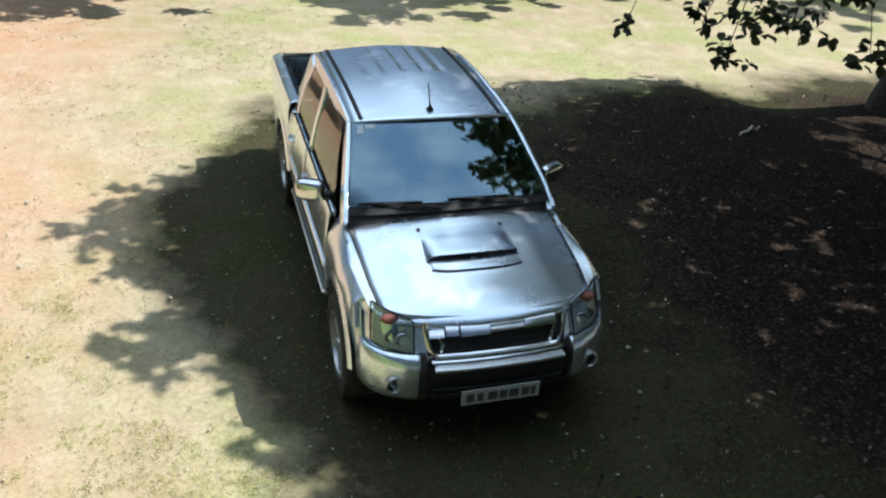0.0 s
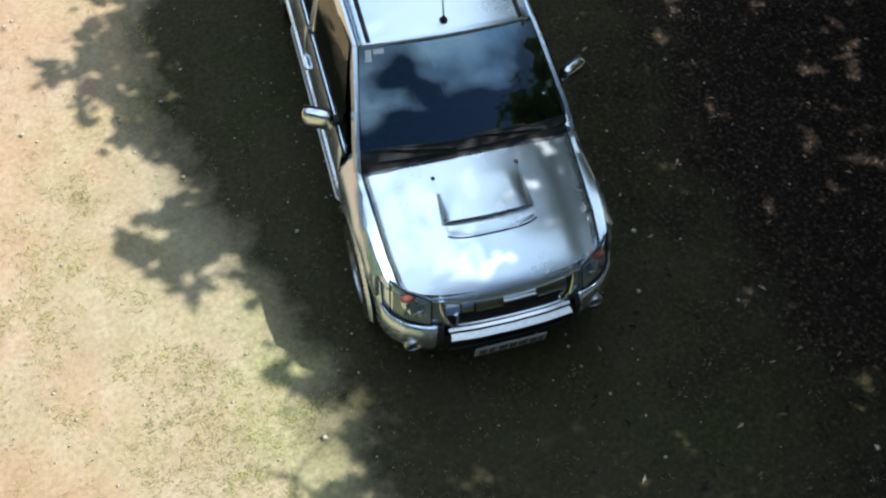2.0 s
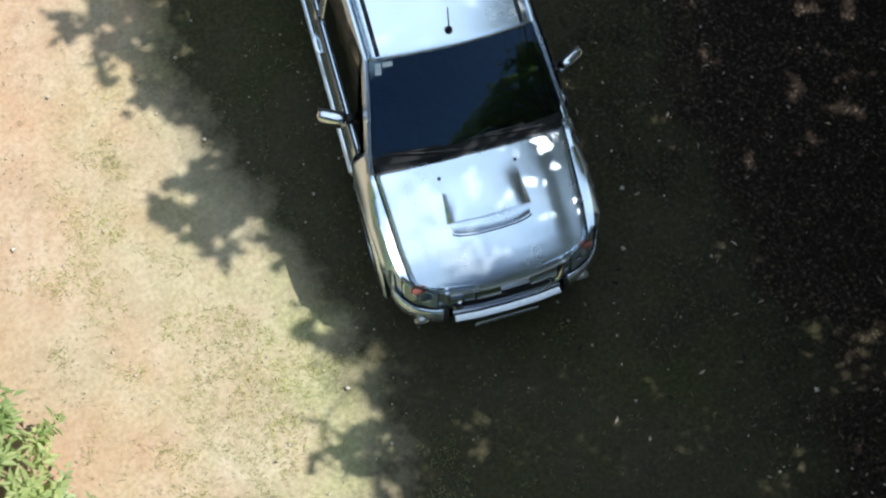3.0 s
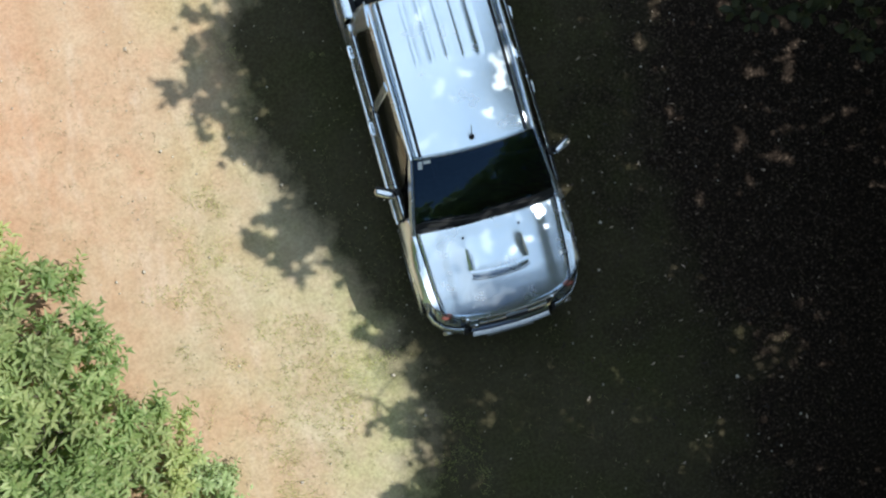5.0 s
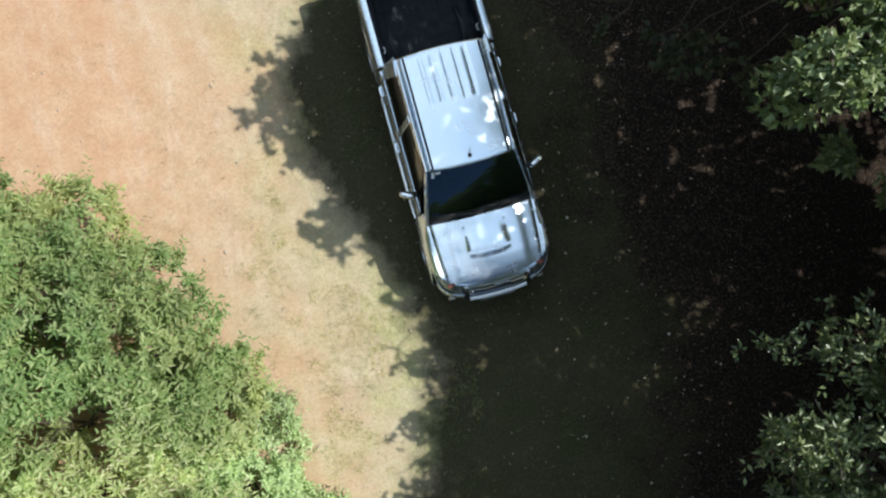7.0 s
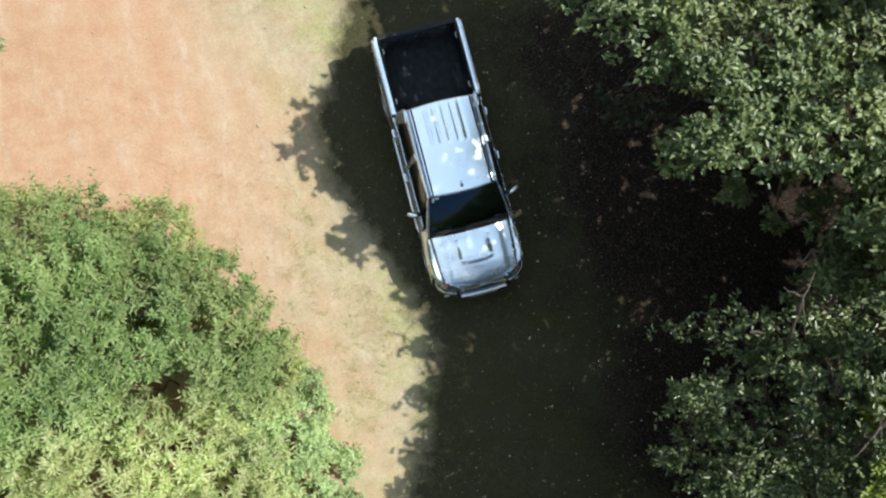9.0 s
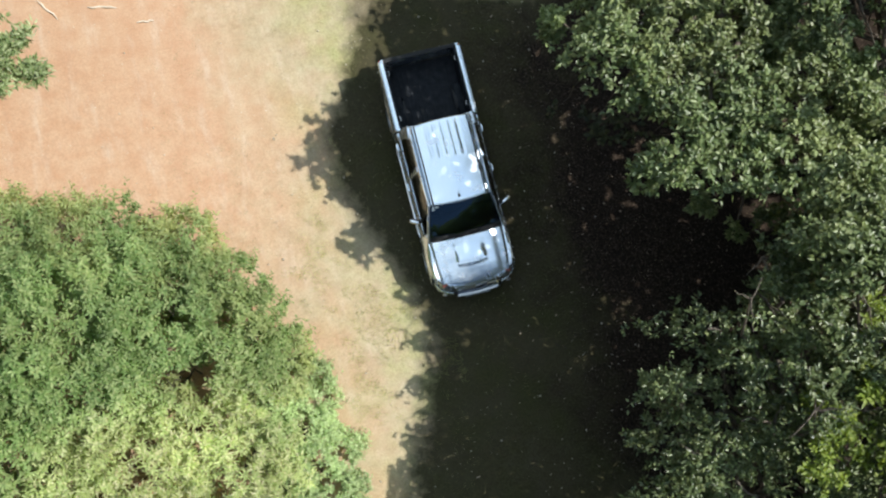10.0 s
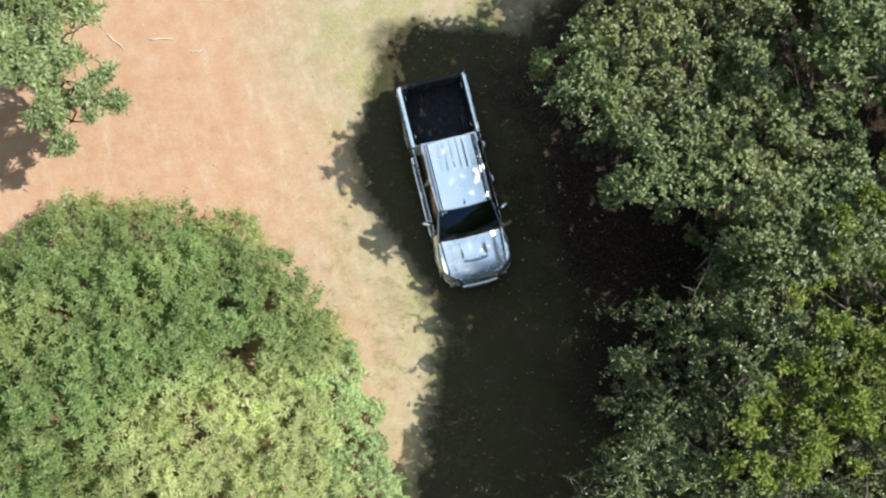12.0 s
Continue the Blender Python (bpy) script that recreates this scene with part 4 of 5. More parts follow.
    for x, y in ((-0.36, -0.12), (0.36, -0.12)):
        bm = bmesh.new()
        box(bm, x - 0.25, x + 0.25, y - 0.38, y + 0.12, 0.62, 0.78, 0.05, 3)
        seat = part("seat", bm, FABRIC, truck, "dark grey fabric seat")
        bm = bmesh.new()
        box(bm, x - 0.24, x + 0.24, y + 0.08, y + 0.22, 0.74, 1.30, 0.05, 3)
        bmesh.ops.rotate(bm, verts=bm.verts, cent=(x, y + 0.15, 0.74), matrix=Matrix.Rotation(radians(-14), 3, "X"))
        part("backrest", bm, FABRIC, seat)
        bm = bmesh.new()
        box(bm, x - 0.13, x + 0.13, y + 0.24, y + 0.33, 1.29, 1.45, 0.035, 3)
        part("headrest", bm, FABRIC, seat)
    bm = bmesh.new()
    box(bm, -0.66, 0.66, 0.30, 0.78, 0.6, 0.76, 0.05, 3)
    box(bm, -0.66, 0.66, 0.74, 0.87, 0.72, 1.25, 0.05, 3)
    part("rear_bench", bm, FABRIC, truck, "dark grey rear bench")
    return truck


make_truck()


# ---- ground: one sheet to the horizon ----
def make_ground():
    steps = [-900, -300, -120, -70, -45, -30] + [x * 0.5 for x in range(-44, 45)] + [30, 45, 70, 120, 300, 900]
    rng = len(steps)
    xs, ys = np.meshgrid(steps, steps, indexing="ij")
    zs = np.zeros_like(xs)
    for i in range(rng):
        for j in range(rng):
            x, y = xs[i, j], ys[i, j]
            d = math.hypot(x, y)
            zs[i, j] = 0.03 * noise.noise((x * 0.35, y * 0.35, 3.1)) * min(1, max(0.0, (d - 1.5) / 4)) - 0.008
            if d > 40:
                zs[i, j] += 0.01 * (d - 40) * noise.noise((x * 0.01, y * 0.01, 1.0))
    v = np.stack([xs, ys, zs], -1).reshape(-1, 3)
    a = (np.arange(rng - 1)[:, None] * rng + np.arange(rng - 1)[None]).ravel()
    f = np.stack([a, a + rng, a + rng + 1, a + 1], -1).ravel()
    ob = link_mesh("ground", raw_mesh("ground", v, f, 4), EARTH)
    return tagged(ob, "pale dry earth clearing with thin grass and leaf litter", "ground", kind="structure")


make_ground()


# ---- leaves ----
def unit(a):
    return a / np.maximum(np.linalg.norm(a, axis=1, keepdims=True), 1e-9)


def leaf_arrays(rng, base, axis, up, length, width, fold=0.25, droop=0.25):
    """Folded leaf blades: stalk end, two sides, bent tip."""
    axis = unit(axis)
    side = unit(np.cross(axis, up))
    nrm = np.cross(side, axis)
    L, W = length[:, None], width[:, None]
    mid = base + axis * L * 0.45
    l = mid + side * W * 0.5 + nrm * W * fold
    r = mid - side * W * 0.5 + nrm * W * fold
    tip = base + axis * L - nrm * L * droop
    return np.stack([base, l, tip, r], 1).reshape(-1, 3)


def leaf_mesh(name, verts):
    n = len(verts) // 4
    k = np.arange(n)[:, None] * 4
    f = np.concatenate([k + np.array([0, 1, 2]), k + np.array([0, 2, 3])], 1).ravel()
    return raw_mesh(name, verts, f, 3)


def sprigs(rng, centres, spread, per, length, width, out_from, upness=1.0):
    """Sprigs of leaves at centres: each a short shoot with leaves set round it."""
    n = len(centres)
    shoot = unit((centres - out_from) + rng.normal(0, 0.5, (n, 3)) * np.linalg.norm(centres - out_from, axis=1, keepdims=True) * 0.6 + np.array([0, 0, 0.15]))
    idx = np.repeat(np.arange(n), per)
    m = len(idx)
    along = rng.uniform(-0.5, 0.5, (m, 1)) * spread
    base = centres[idx] + shoot[idx] * along
    axis = unit(rng.normal(0, 1, (m, 3)) * np.array([1, 1, 0.45]) + shoot[idx] * 0.55)
    up = unit(rng.normal(0, 0.45, (m, 3)) + np.array([0.25, 0, upness]))
    base = base + axis * 0.015
    return leaf_arrays(rng, base, axis, up, length * rng.uniform(0.65, 1.25, m), width * rng.uniform(0.7, 1.2, m))


def crown_points(rng, blobs, subs, per_sub, flat=0.8, low=-0.45, shell=0.5, stray=0.22):
    """Points in uneven clumps over the blobs (x, y, z, radius), and the blob centre of each."""
    pts, mids = [], []
    for x, y, z, r in blobs:
        rng = np.random.default_rng(int(abs(x) * 1000 + abs(y) * 100 + z * 10))
        c = np.array([x, y, z])
        n = max(4, int(subs * r * r))
        d = unit(rng.normal(0, 1, (n * 3, 3)))
        d = d[d[:, 2] > low][:n]
        n = len(d)
        far = rng.random(n) < stray
        reach = np.where(far, rng.uniform(1.0, 1.32, n), rng.uniform(shell, 1.05, n))
        sc = c + d * r * reach[:, None] * np.array([1, 1, flat])
        sr = rng.uniform(0.16, 0.34, n) * (0.7 + 0.3 * r) * np.where(far, 0.6, 1.0)
        cnt = np.maximum(3, (per_sub * rng.uniform(0.4, 1.5, n)).astype(int))
        k = np.repeat(np.arange(n), cnt)
        off = unit(rng.normal(0, 1, (len(k), 3))) * rng.uniform(0.1, 1.0, (len(k), 1)) * np.array([1, 1, 0.7])
        p = sc[k] + off * sr[k][:, None]
        p[:, 2] = np.maximum(p[:, 2], 0.04)
        pts.append(p)
        mids.append(np.repeat((c - np.array([0, 0, 0.4 * r]))[None], len(k), 0))
    return np.concatenate(pts), np.concatenate(mids)


# where the crowns end against the sun, told by the foot of the sunray through a leaf: (y, x) along the west, (x, y) along the north
WEST_RIM = [(-9.0, -4.6), (-6.5, -3.1), (-5.4, -2.5), (-4.7, -1.95), (-4.4, -1.6), (-4.2, -1.85), (-3.85, -1.9), (-3.7, -1.25), (-3.4, -1.45), (-3.05, -1.75), (-2.9, -1.05), (-2.5, -1.2), (-2.1, -1.5), (-1.8, -1.2),
            (-1.55, -1.35), (-1.45, -1.85), (-1.25, -2.3), (-0.9, -2.5), (-0.6, -2.4), (-0.35, -1.95), (0.05, -2.3), (0.7, -2.85), (1.25, -2.95), (1.6, -2.65), (2.1, -2.15), (2.5, -1.55), (2.8, -1.0), (3.1, -0.4), (3.45, -0.7), (4.1, -0.75)]
NORTH_RIM = [(-0.8, 4.05), (0.4, 4.2), (1.7, 4.15), (2.4, 4.6), (3.3, 5.15), (4.4, 5.35), (5.4, 4.35), (6.0, 3.1), (7.8, 2.75), (12.0, 3.3)]
# gaps in the leaves: foot of the sunray and half width
SUN_GAPS = [(-1.74, -1.12, 0.08), (-1.76, -1.36, 0.13), (3.77, -1.47, 0.10), (4.12, -0.5, 0.11), (3.73, -0.4, 0.10), (3.33, -1.08, 0.09), (3.26, -1.61, 0.08), (2.64, -1.67, 0.08), (2.06, -2.38, 0.08), (2.38, -2.55, 0.07), (2.05, -4.23, 0.08), (2.56, -4.33, 0.08),
            (1.75, -4.93, 0.08), (2.81, 0.73, 0.14), (2.49, 0.29, 0.13), (3.27, 0.89, 0.12), (2.59, -0.61, 0.09), (2.6, -3.3, 0.07), (2.45, -3.42, 0.05), (3.02, -3.44, 0.07), (4.26, -0.21, 0.09), (2.65, 2.35, 0.16), (2.1, 3.95, 0.2),
            (-1.30, -1.50, 0.17), (-1.42, -1.82, 0.13), (-1.05, -1.95, 0.12), (-0.30, -1.24, 0.08), (-0.90, -1.42, 0.09), (-0.47, -1.51, 0.06), (-1.40, -1.22, 0.12), (-0.68, -1.59, 0.06), (-0.85, -2.05, 0.07),
            (-1.40, 0.87, 0.09), (-1.43, 0.12, 0.08), (-1.15, 0.20, 0.07), (-0.80, 0.09, 0.11), (-0.66, 0.26, 0.09), (-1.03, -0.22, 0.05),
            (-0.85, 1.98, 0.08), (-1.0, 1.58, 0.07), (-0.5, 1.68, 0.06), (-0.75, 2.3, 0.06)]
SUN_SLOPE = np.array([TO_SUN.x / TO_SUN.z, TO_SUN.y / TO_SUN.z])


def under_crown(foot):
    """How far inside the leafy rims each foot of a sunray lies, in metres."""
    w = np.array(WEST_RIM)
    n = np.array(NORTH_RIM)
    wob = np.array([0.33 * noise.noise((x * 2.8, y * 2.8, 0.3)) + 0.35 * noise.noise((x * 6.5, y * 6.5, 5.0)) + 0.3 * noise.noise((x * 15.0, y * 15.0, 7.0)) for x, y in foot])
    return np.minimum(foot[:, 0] - np.interp(foot[:, 1], w[:, 0], w[:, 1]), np.interp(foot[:, 0], n[:, 0], n[:, 1]) - foot[:, 1]) + wob


def in_gap(foot):
    """Whether the sun comes through at each foot: a few wide gaps and many pinholes."""
    wide = np.zeros(len(foot), bool)
    for x, y, r in SUN_GAPS:
        d = foot - (x, y)
        near = np.hypot(d[:, 0], d[:, 1]) < r * 1.8
        a = np.arctan2(d[near, 1], d[near, 0])
        wide[near] |= np.hypot(d[near, 0], d[near, 1]) < r * (1 + 0.35 * np.sin(2 * a + 9 * x) + 0.25 * np.sin(5 * a + 7 * y))
    pin = np.array([noise.noise((x * 8.0, y * 8.0, 8.0)) + 0.5 * noise.noise((x * 1.3, y * 1.3, 2.0)) > (0.60 if y < -2.2 else 0.53 if y < 0.3 else 0.47) for x, y in foot])
    return wide | (pin & (foot[:, 0] > 2.2))


def leafy(foot):
    """Where the crowns hold leaves: loose towards their rims, broken by the gaps."""
    deep = under_crown(foot)
    loose = np.array([noise.noise((x * 8.0, y * 8.0, 1.5)) + 0.5 * noise.noise((x * 19.0, y * 19.0, 3.5)) for x, y in foot]) > 0.14 + 0.7 * np.clip(deep, 0, 1) + np.clip(-0.15 * foot[:, 1] - 0.35, 0, 0.25)
    return (deep > 0) & ~(loose & (deep < np.where(foot[:, 0] < -1.2, 1.0, 0.6))) & ~in_gap(foot)


def trim_to_sun(verts):
    """Leaves that stand clear of the rims and the gaps."""
    q = verts.reshape(-1, 4, 3)
    mid = q.mean(1)
    foot = mid[:, :2] - mid[:, 2:] * SUN_SLOPE
    return q[leafy(foot)].reshape(-1, 3)


def thicken(rng, verts, south, north, height, most, want=2.6, cell=0.2):
    """Sprig centres that close the crown where too few leaves stand in the sun's way, over the strip from south to north."""
    q = verts.reshape(-1, 4, 3)
    g = q[:, :, :2] - q[:, :, 2:] * SUN_SLOPE
    d, e = g[:, 2] - g[:, 0], g[:, 1] - g[:, 3]
    area = np.abs(d[:, 0] * e[:, 1] - d[:, 1] * e[:, 0]) / 2
    xs, ys = np.arange(-5, 6.01, cell), np.arange(south, north + 0.01, cell)
    h = np.histogram2d(g[:, :, 0].mean(1), g[:, :, 1].mean(1), bins=[xs, ys], weights=area)[0] / cell ** 2
    i, j = np.nonzero(h < want)
    lack = np.maximum(1, ((want - h[i, j]) * most)).astype(int)
    foot = np.repeat(np.stack([xs[i], ys[j]], 1), lack, 0)
    foot = foot + rng.uniform(0, cell, foot.shape)
    foot = foot[leafy(foot)]
    z = np.array([height + 0.4 * noise.noise((x * 0.9, y * 0.9, 4.0)) for x, y in foot]) + rng.normal(0, 0.22, len(foot))
    return np.concatenate([foot + z[:, None] * SUN_SLOPE, z[:, None]], 1)


def limb_path(rng, a, b, sag=0.25, n=6):
    a, b = Vector(a), Vector(b)
    out = []
    for i in range(n + 1):
        t = i / n
        p = a.lerp(b, t)
        p.z += sag * math.sin(math.pi * t) * (b - a).length * 0.35
        if 0 < i < n:
            p += Vector(rng.normal(0, 0.035, 3)) * (b - a).length
        out.append(p)
    return out


def round_leaves(rng, bm, centres, per):
    """Broad oval leaves on short stalks round each centre, added to a mesh."""
    for c in centres:
        for _ in range(per):
            ax = Vector(rng.normal(0, 1, 3)).normalized()
            ax.z = ax.z * 0.5 - 0.25
            ax.normalize()
            side = ax.cross(Vector(rng.normal(0, 0.5, 3)) + Vector((0, 0, 1))).normalized()
            up = side.cross(ax)
            size = rng.uniform(0.075, 0.125)
            base = Vector(c) + ax * 0.02
            mid = [base, base + ax * size * 0.5 - up * 0.004, base + ax * size - up * size * 0.15]
            left = [base + ax * size * t + side * size * w + up * size * 0.08 for t, w in ((0.18, 0.26), (0.5, 0.36), (0.82, 0.22))]
            right = [base + ax * size * t - side * size * w + up * size * 0.08 for t, w in ((0.18, 0.26), (0.5, 0.36), (0.82, 0.22))]
            m = [bm.verts.new(p) for p in mid]
            for edge in ([bm.verts.new(p) for p in left], [bm.verts.new(p) for p in right]):
                bm.faces.new((m[0], edge[0], edge[1], m[1]))
                bm.faces.new((m[1], edge[1], edge[2], m[2]))


def make_tree(seed, name, label, root, fork, girth, blobs, leaf, leaf_len, leaf_wid, subs=13, per_sub=22, per=8, group="trees round the clearing", hanging=(), sprays=(), shades=(), open_gaps=False, stray=0.22, broken=None):
    rng = np.random.default_rng(seed)
    tree = empty(name, Matrix.Translation(root), label, "tree", group)
    inv = Matrix.Translation(root).inverted()

    def add(pname, bm, material):
        bmesh.ops.transform(bm, matrix=inv, verts=bm.verts)
        return part(pname, bm, material, tree, smooth=60)

    rx, ry = root[0], root[1]
    top = Vector((rx - 0.08, ry - 0.1, fork))
    bm = bmesh.new()
    n = 9
    pts = [Vector((rx, ry, -0.15)).lerp(top, i / n) + Vector((0.045 * math.sin(i * 1.1 + seed), 0.045 * math.cos(i * 0.9 + seed), 0)) * (i > 0) for i in range(n + 1)]
    tube(bm, pts, [girth * (1.55 if i == 0 else 1.18 if i == 1 else 1 - 0.045 * i) for i in range(n + 1)], 14)
    add("trunk", bm, BARK)
    for x, y, z, r in blobs:
        bm = bmesh.new()
        end = (x, y, z - 0.25 * r)
        path = limb_path(rng, pts[-1 - int(rng.integers(0, 3))], end)
        tube(bm, path, [girth * 0.3 * (1 - 0.85 * i / 6) + 0.012 for i in range(7)], 8)
        for _ in range(int(4 + 3 * r)):
            k = int(rng.integers(3, 7))
            d = rng.normal(0, 1, 3)
            d[2] = abs(d[2]) * 0.5
            d = d / np.linalg.norm(d) * r * rng.uniform(0.6, 1.0)
            sub = limb_path(rng, path[k], path[k] + Vector(d) * (0.55 + 0.4 * k / 6), 0.12, 4)
            tube(bm, sub, [0.022, 0.017, 0.013, 0.009, 0.005], 5)
        add("limb", bm, TWIG)
    pts_c, mids = crown_points(rng, blobs, subs, per_sub, stray=stray)
    if broken is not None:
        deep = np.array([noise.noise((x * 0.85, y * 0.85, z * 0.5 + seed)) for x, y, z in pts_c]) > broken
        pts_c, mids = pts_c[deep], mids[deep]
    # thin open sprays that let flecks of sun through
    for x, y, z, r, count in sprays:
        q = unit(rng.normal(0, 1, (count, 3))) * (rng.random((count, 1)) ** 0.4) * r * np.array([1, 1, 0.55]) + np.array([x, y, z])
        pts_c = np.concatenate([pts_c, q])
        mids = np.concatenate([mids, np.repeat([[x, y, z - 0.5]], count, 0)])
        bm = bmesh.new()
        path = limb_path(rng, pts[-1], (x, y, z), 0.2)
        tube(bm, path, [girth * 0.25 * (1 - 0.85 * i / 6) + 0.01 for i in range(7)], 8)
        for k in range(0, count, 9):
            tube(bm, limb_path(rng, path[6 - k % 3], Vector(q[k]), 0.1, 4), [0.014, 0.011, 0.009, 0.006, 0.004], 5)
        add("limb", bm, TWIG)
    verts = sprigs(rng, pts_c, 0.2, per, leaf_len, leaf_wid, mids)
    if shades:
        for strip in shades:
            more = thicken(rng, trim_to_sun(verts), *strip)
            verts = np.concatenate([verts, sprigs(rng, more, 0.16, per, leaf_len, leaf_wid, more - np.array([0, 0, 0.6]))])
    if shades or open_gaps:
        verts = trim_to_sun(verts)
    if len(hanging):
        rounds = bmesh.new()
        bm = bmesh.new()
        for hx, hy, hz, count, size in hanging:
            src = Vector((hx + 0.7, hy + 0.2, hz + 1.9))
            path = limb_path(rng, src, (hx, hy, hz), 0.15, 5)
            tube(bm, path, [0.014, 0.012, 0.010, 0.008, 0.006, 0.004], 5)
            c = np.array([hx, hy, hz]) + rng.normal(0, 1, (count, 3)) * np.array([1.0, 1.0, 0.55]) * size
            round_leaves(rng, rounds, c, 4)
        add("limb", bm, TWIG)
        add("hanging_leaves", rounds, LEAF_ROUND_SHADED)
    verts = verts - np.array(root)[None]
    link_mesh("crown", leaf_mesh("crown", verts), leaf, tree, smooth=0)
    return tree


# broad-leaved tree that shades the truck
make_tree(11, "shade_tree", "large broad-leaved tree with dense dark green crown shading the truck", (7.85, 2.85, 0), 3.0, 0.25,
          [(2.47, 0.1, 6.0, 0.75), (3.07, -1.4, 6.2, 0.6), (2.42, -1.5, 6.2, 0.4), (2.82, -0.35, 6.1, 0.5), (2.82, -0.95, 6.15, 0.45), (7.0, -0.8, 7.2, 1.5), (6.3, -3.3, 5.9, 1.1), (2.97, 0.7, 5.8, 0.8), (4.4, 0.9, 5.8, 1.4), (4.9, -1.3, 5.7, 1.4), (6.2, 0.3, 6.0, 1.75), (6.3, 2.3, 5.2, 1.5),
           (8.3, 0.9, 6.2, 1.95), (8.6, 3.0, 5.2, 1.4), (10.3, 0.7, 5.8, 1.8), (6.9, -2.0, 5.8, 1.5), (9.0, -1.5, 6.0, 1.9), (2.3, 1.25, 4.2, 0.75), (2.87, 1.5, 5.3, 0.8), (3.6, 2.2, 5.4, 0.9),
           (11.6, -0.8, 5.6, 1.9), (4.4, 2.5, 4.4, 1.0), (12.6, 0.8, 5.6, 1.7), (10.6, -2.6, 6.0, 1.6), (8.4, -3.0, 6.1, 1.2), (4.3, 0.3, 5.0, 1.1), (5.6, -0.4, 4.4, 1.4), (7.4, 0.6, 4.4, 1.5), (7.2, -1.6, 4.4, 1.4), (6.0, 3.1, 4.8, 0.85), (8.4, 3.9, 5.0, 0.85), (4.9, -2.2, 5.9, 0.75), (5.6, -2.6, 6.2, 0.9), (4.5, -2.3, 3.5, 0.8), (5.5, -2.3, 3.4, 1.0), (6.6, -2.7, 3.6, 1.1), (5.2, -3.2, 4.3, 0.9)],
          LEAF_BROAD, 0.095, 0.058, subs=15, per_sub=22, per=13, broken=-0.16,
          shades=[(-1.1, 4.8, 6.1, 2.0, 4.5), (-3.0, -1.1, 6.8, 2.2, 4.8)],
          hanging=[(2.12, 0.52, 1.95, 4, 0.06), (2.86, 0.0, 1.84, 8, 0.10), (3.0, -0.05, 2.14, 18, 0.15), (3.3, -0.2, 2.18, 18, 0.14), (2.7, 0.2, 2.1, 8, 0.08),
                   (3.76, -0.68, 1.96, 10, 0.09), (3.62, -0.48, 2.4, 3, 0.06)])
make_tree(12, "grey_green_tree", "grey-green leaved small tree with open lower branches", (4.4, -6.3, 0), 2.2, 0.16,
          [(3.6, -3.1, 5.7, 0.4), (4.3, -3.1, 6.1, 0.5), (4.5, -3.85, 6.4, 0.75), (4.6, -4.6, 6.5, 0.8), (5.4, -3.4, 6.9, 0.7), (3.55, -3.8, 5.6, 0.5), (3.45, -4.6, 5.6, 0.6), (2.55, -3.9, 5.6, 0.25), (2.85, -5.3, 5.5, 0.65), (4.2, -3.6, 5.6, 0.75), (3.5, -4.9, 4.9, 1.0), (2.5, -6.2, 5.3, 0.75), (1.75, -7.0, 5.2, 0.7), (2.9, -6.8, 4.7, 1.1),
           (4.9, -4.1, 5.6, 1.3), (4.0, -8.3, 5.0, 1.4), (1.6, -8.6, 4.4, 1.2), (3.6, -5.6, 3.6, 1.1), (2.6, -10.4, 4.6, 1.4), (5.2, -10.2, 5, 1.6), (4.7, -5.8, 4.2, 1.2), (5.2, -7.2, 4.3, 1.3), (5.3, -2.9, 4.7, 1.0), (2.3, -7.6, 4.1, 1.0), (3.4, -7.4, 3.8, 1.1), (1.3, -7.7, 4.0, 0.75), (2.3, -5.6, 4.0, 0.75), (0.35, -6.55, 4.4, 0.4), (0.95, -6.5, 4.6, 0.5), (1.2, -7.2, 4.5, 0.6), (0.0, -7.0, 4.3, 0.5), (0.4, -7.8, 4.3, 0.7)],
          LEAF_GREY, 0.085, 0.042, subs=17, per_sub=20, per=11, broken=-0.1, shades=[(-9.0, -2.8, 5.0, 2.6, 3.6)],
          sprays=[(2.0, -4.9, 4.1, 0.5, 60), (2.4, -5.6, 3.9, 0.5, 50), (2.2, -4.7, 4.7, 0.55, 60), (1.95, -5.6, 5.3, 0.5, 50), (2.0, -6.4, 3.7, 0.6, 55), (3.0, -3.6, 6.2, 0.5, 45), (3.3, -5.2, 6.5, 0.6, 60), (1.7, -7.3, 4.6, 0.6, 60)])
make_tree(13, "lime_tree", "tree with bright yellow-green sunlit crown", (7.3, -6.4, 0), 2.8, 0.2,
          [(5.05, -3.2, 6.9, 0.5), (5.65, -3.2, 6.9, 0.6), (4.2, -5.5, 6.2, 0.85), (3.7, -6.6, 6.3, 0.8), (4.9, -6.9, 6.4, 1.0), (3.5, -7.7, 6.1, 0.8), (5.5, -5.7, 6.6, 0.9), (4.6, -8.3, 6.3, 0.9), (5.9, -4.7, 6.2, 1.3), (6.4, -7.4, 6.0, 1.6), (8.1, -4.2, 6.0, 1.7), (8.6, -6.6, 6.2, 1.8), (10.6, -4.6, 6.0, 1.8),
           (10.8, -7.6, 5.8, 1.8), (8.3, -9.2, 5.6, 1.7), (6.8, -3.0, 5.2, 1.2), (12.4, -3.4, 5.6, 1.6), (6.5, -6.0, 4.4, 1.4), (6.6, -3.8, 4.6, 1.2), (7.6, -5.0, 4.4, 1.4), (6.4, -8.6, 4.6, 1.4)],
          LEAF_LIME, 0.095, 0.05, subs=16, per_sub=24, per=10, broken=-0.12, open_gaps=True)
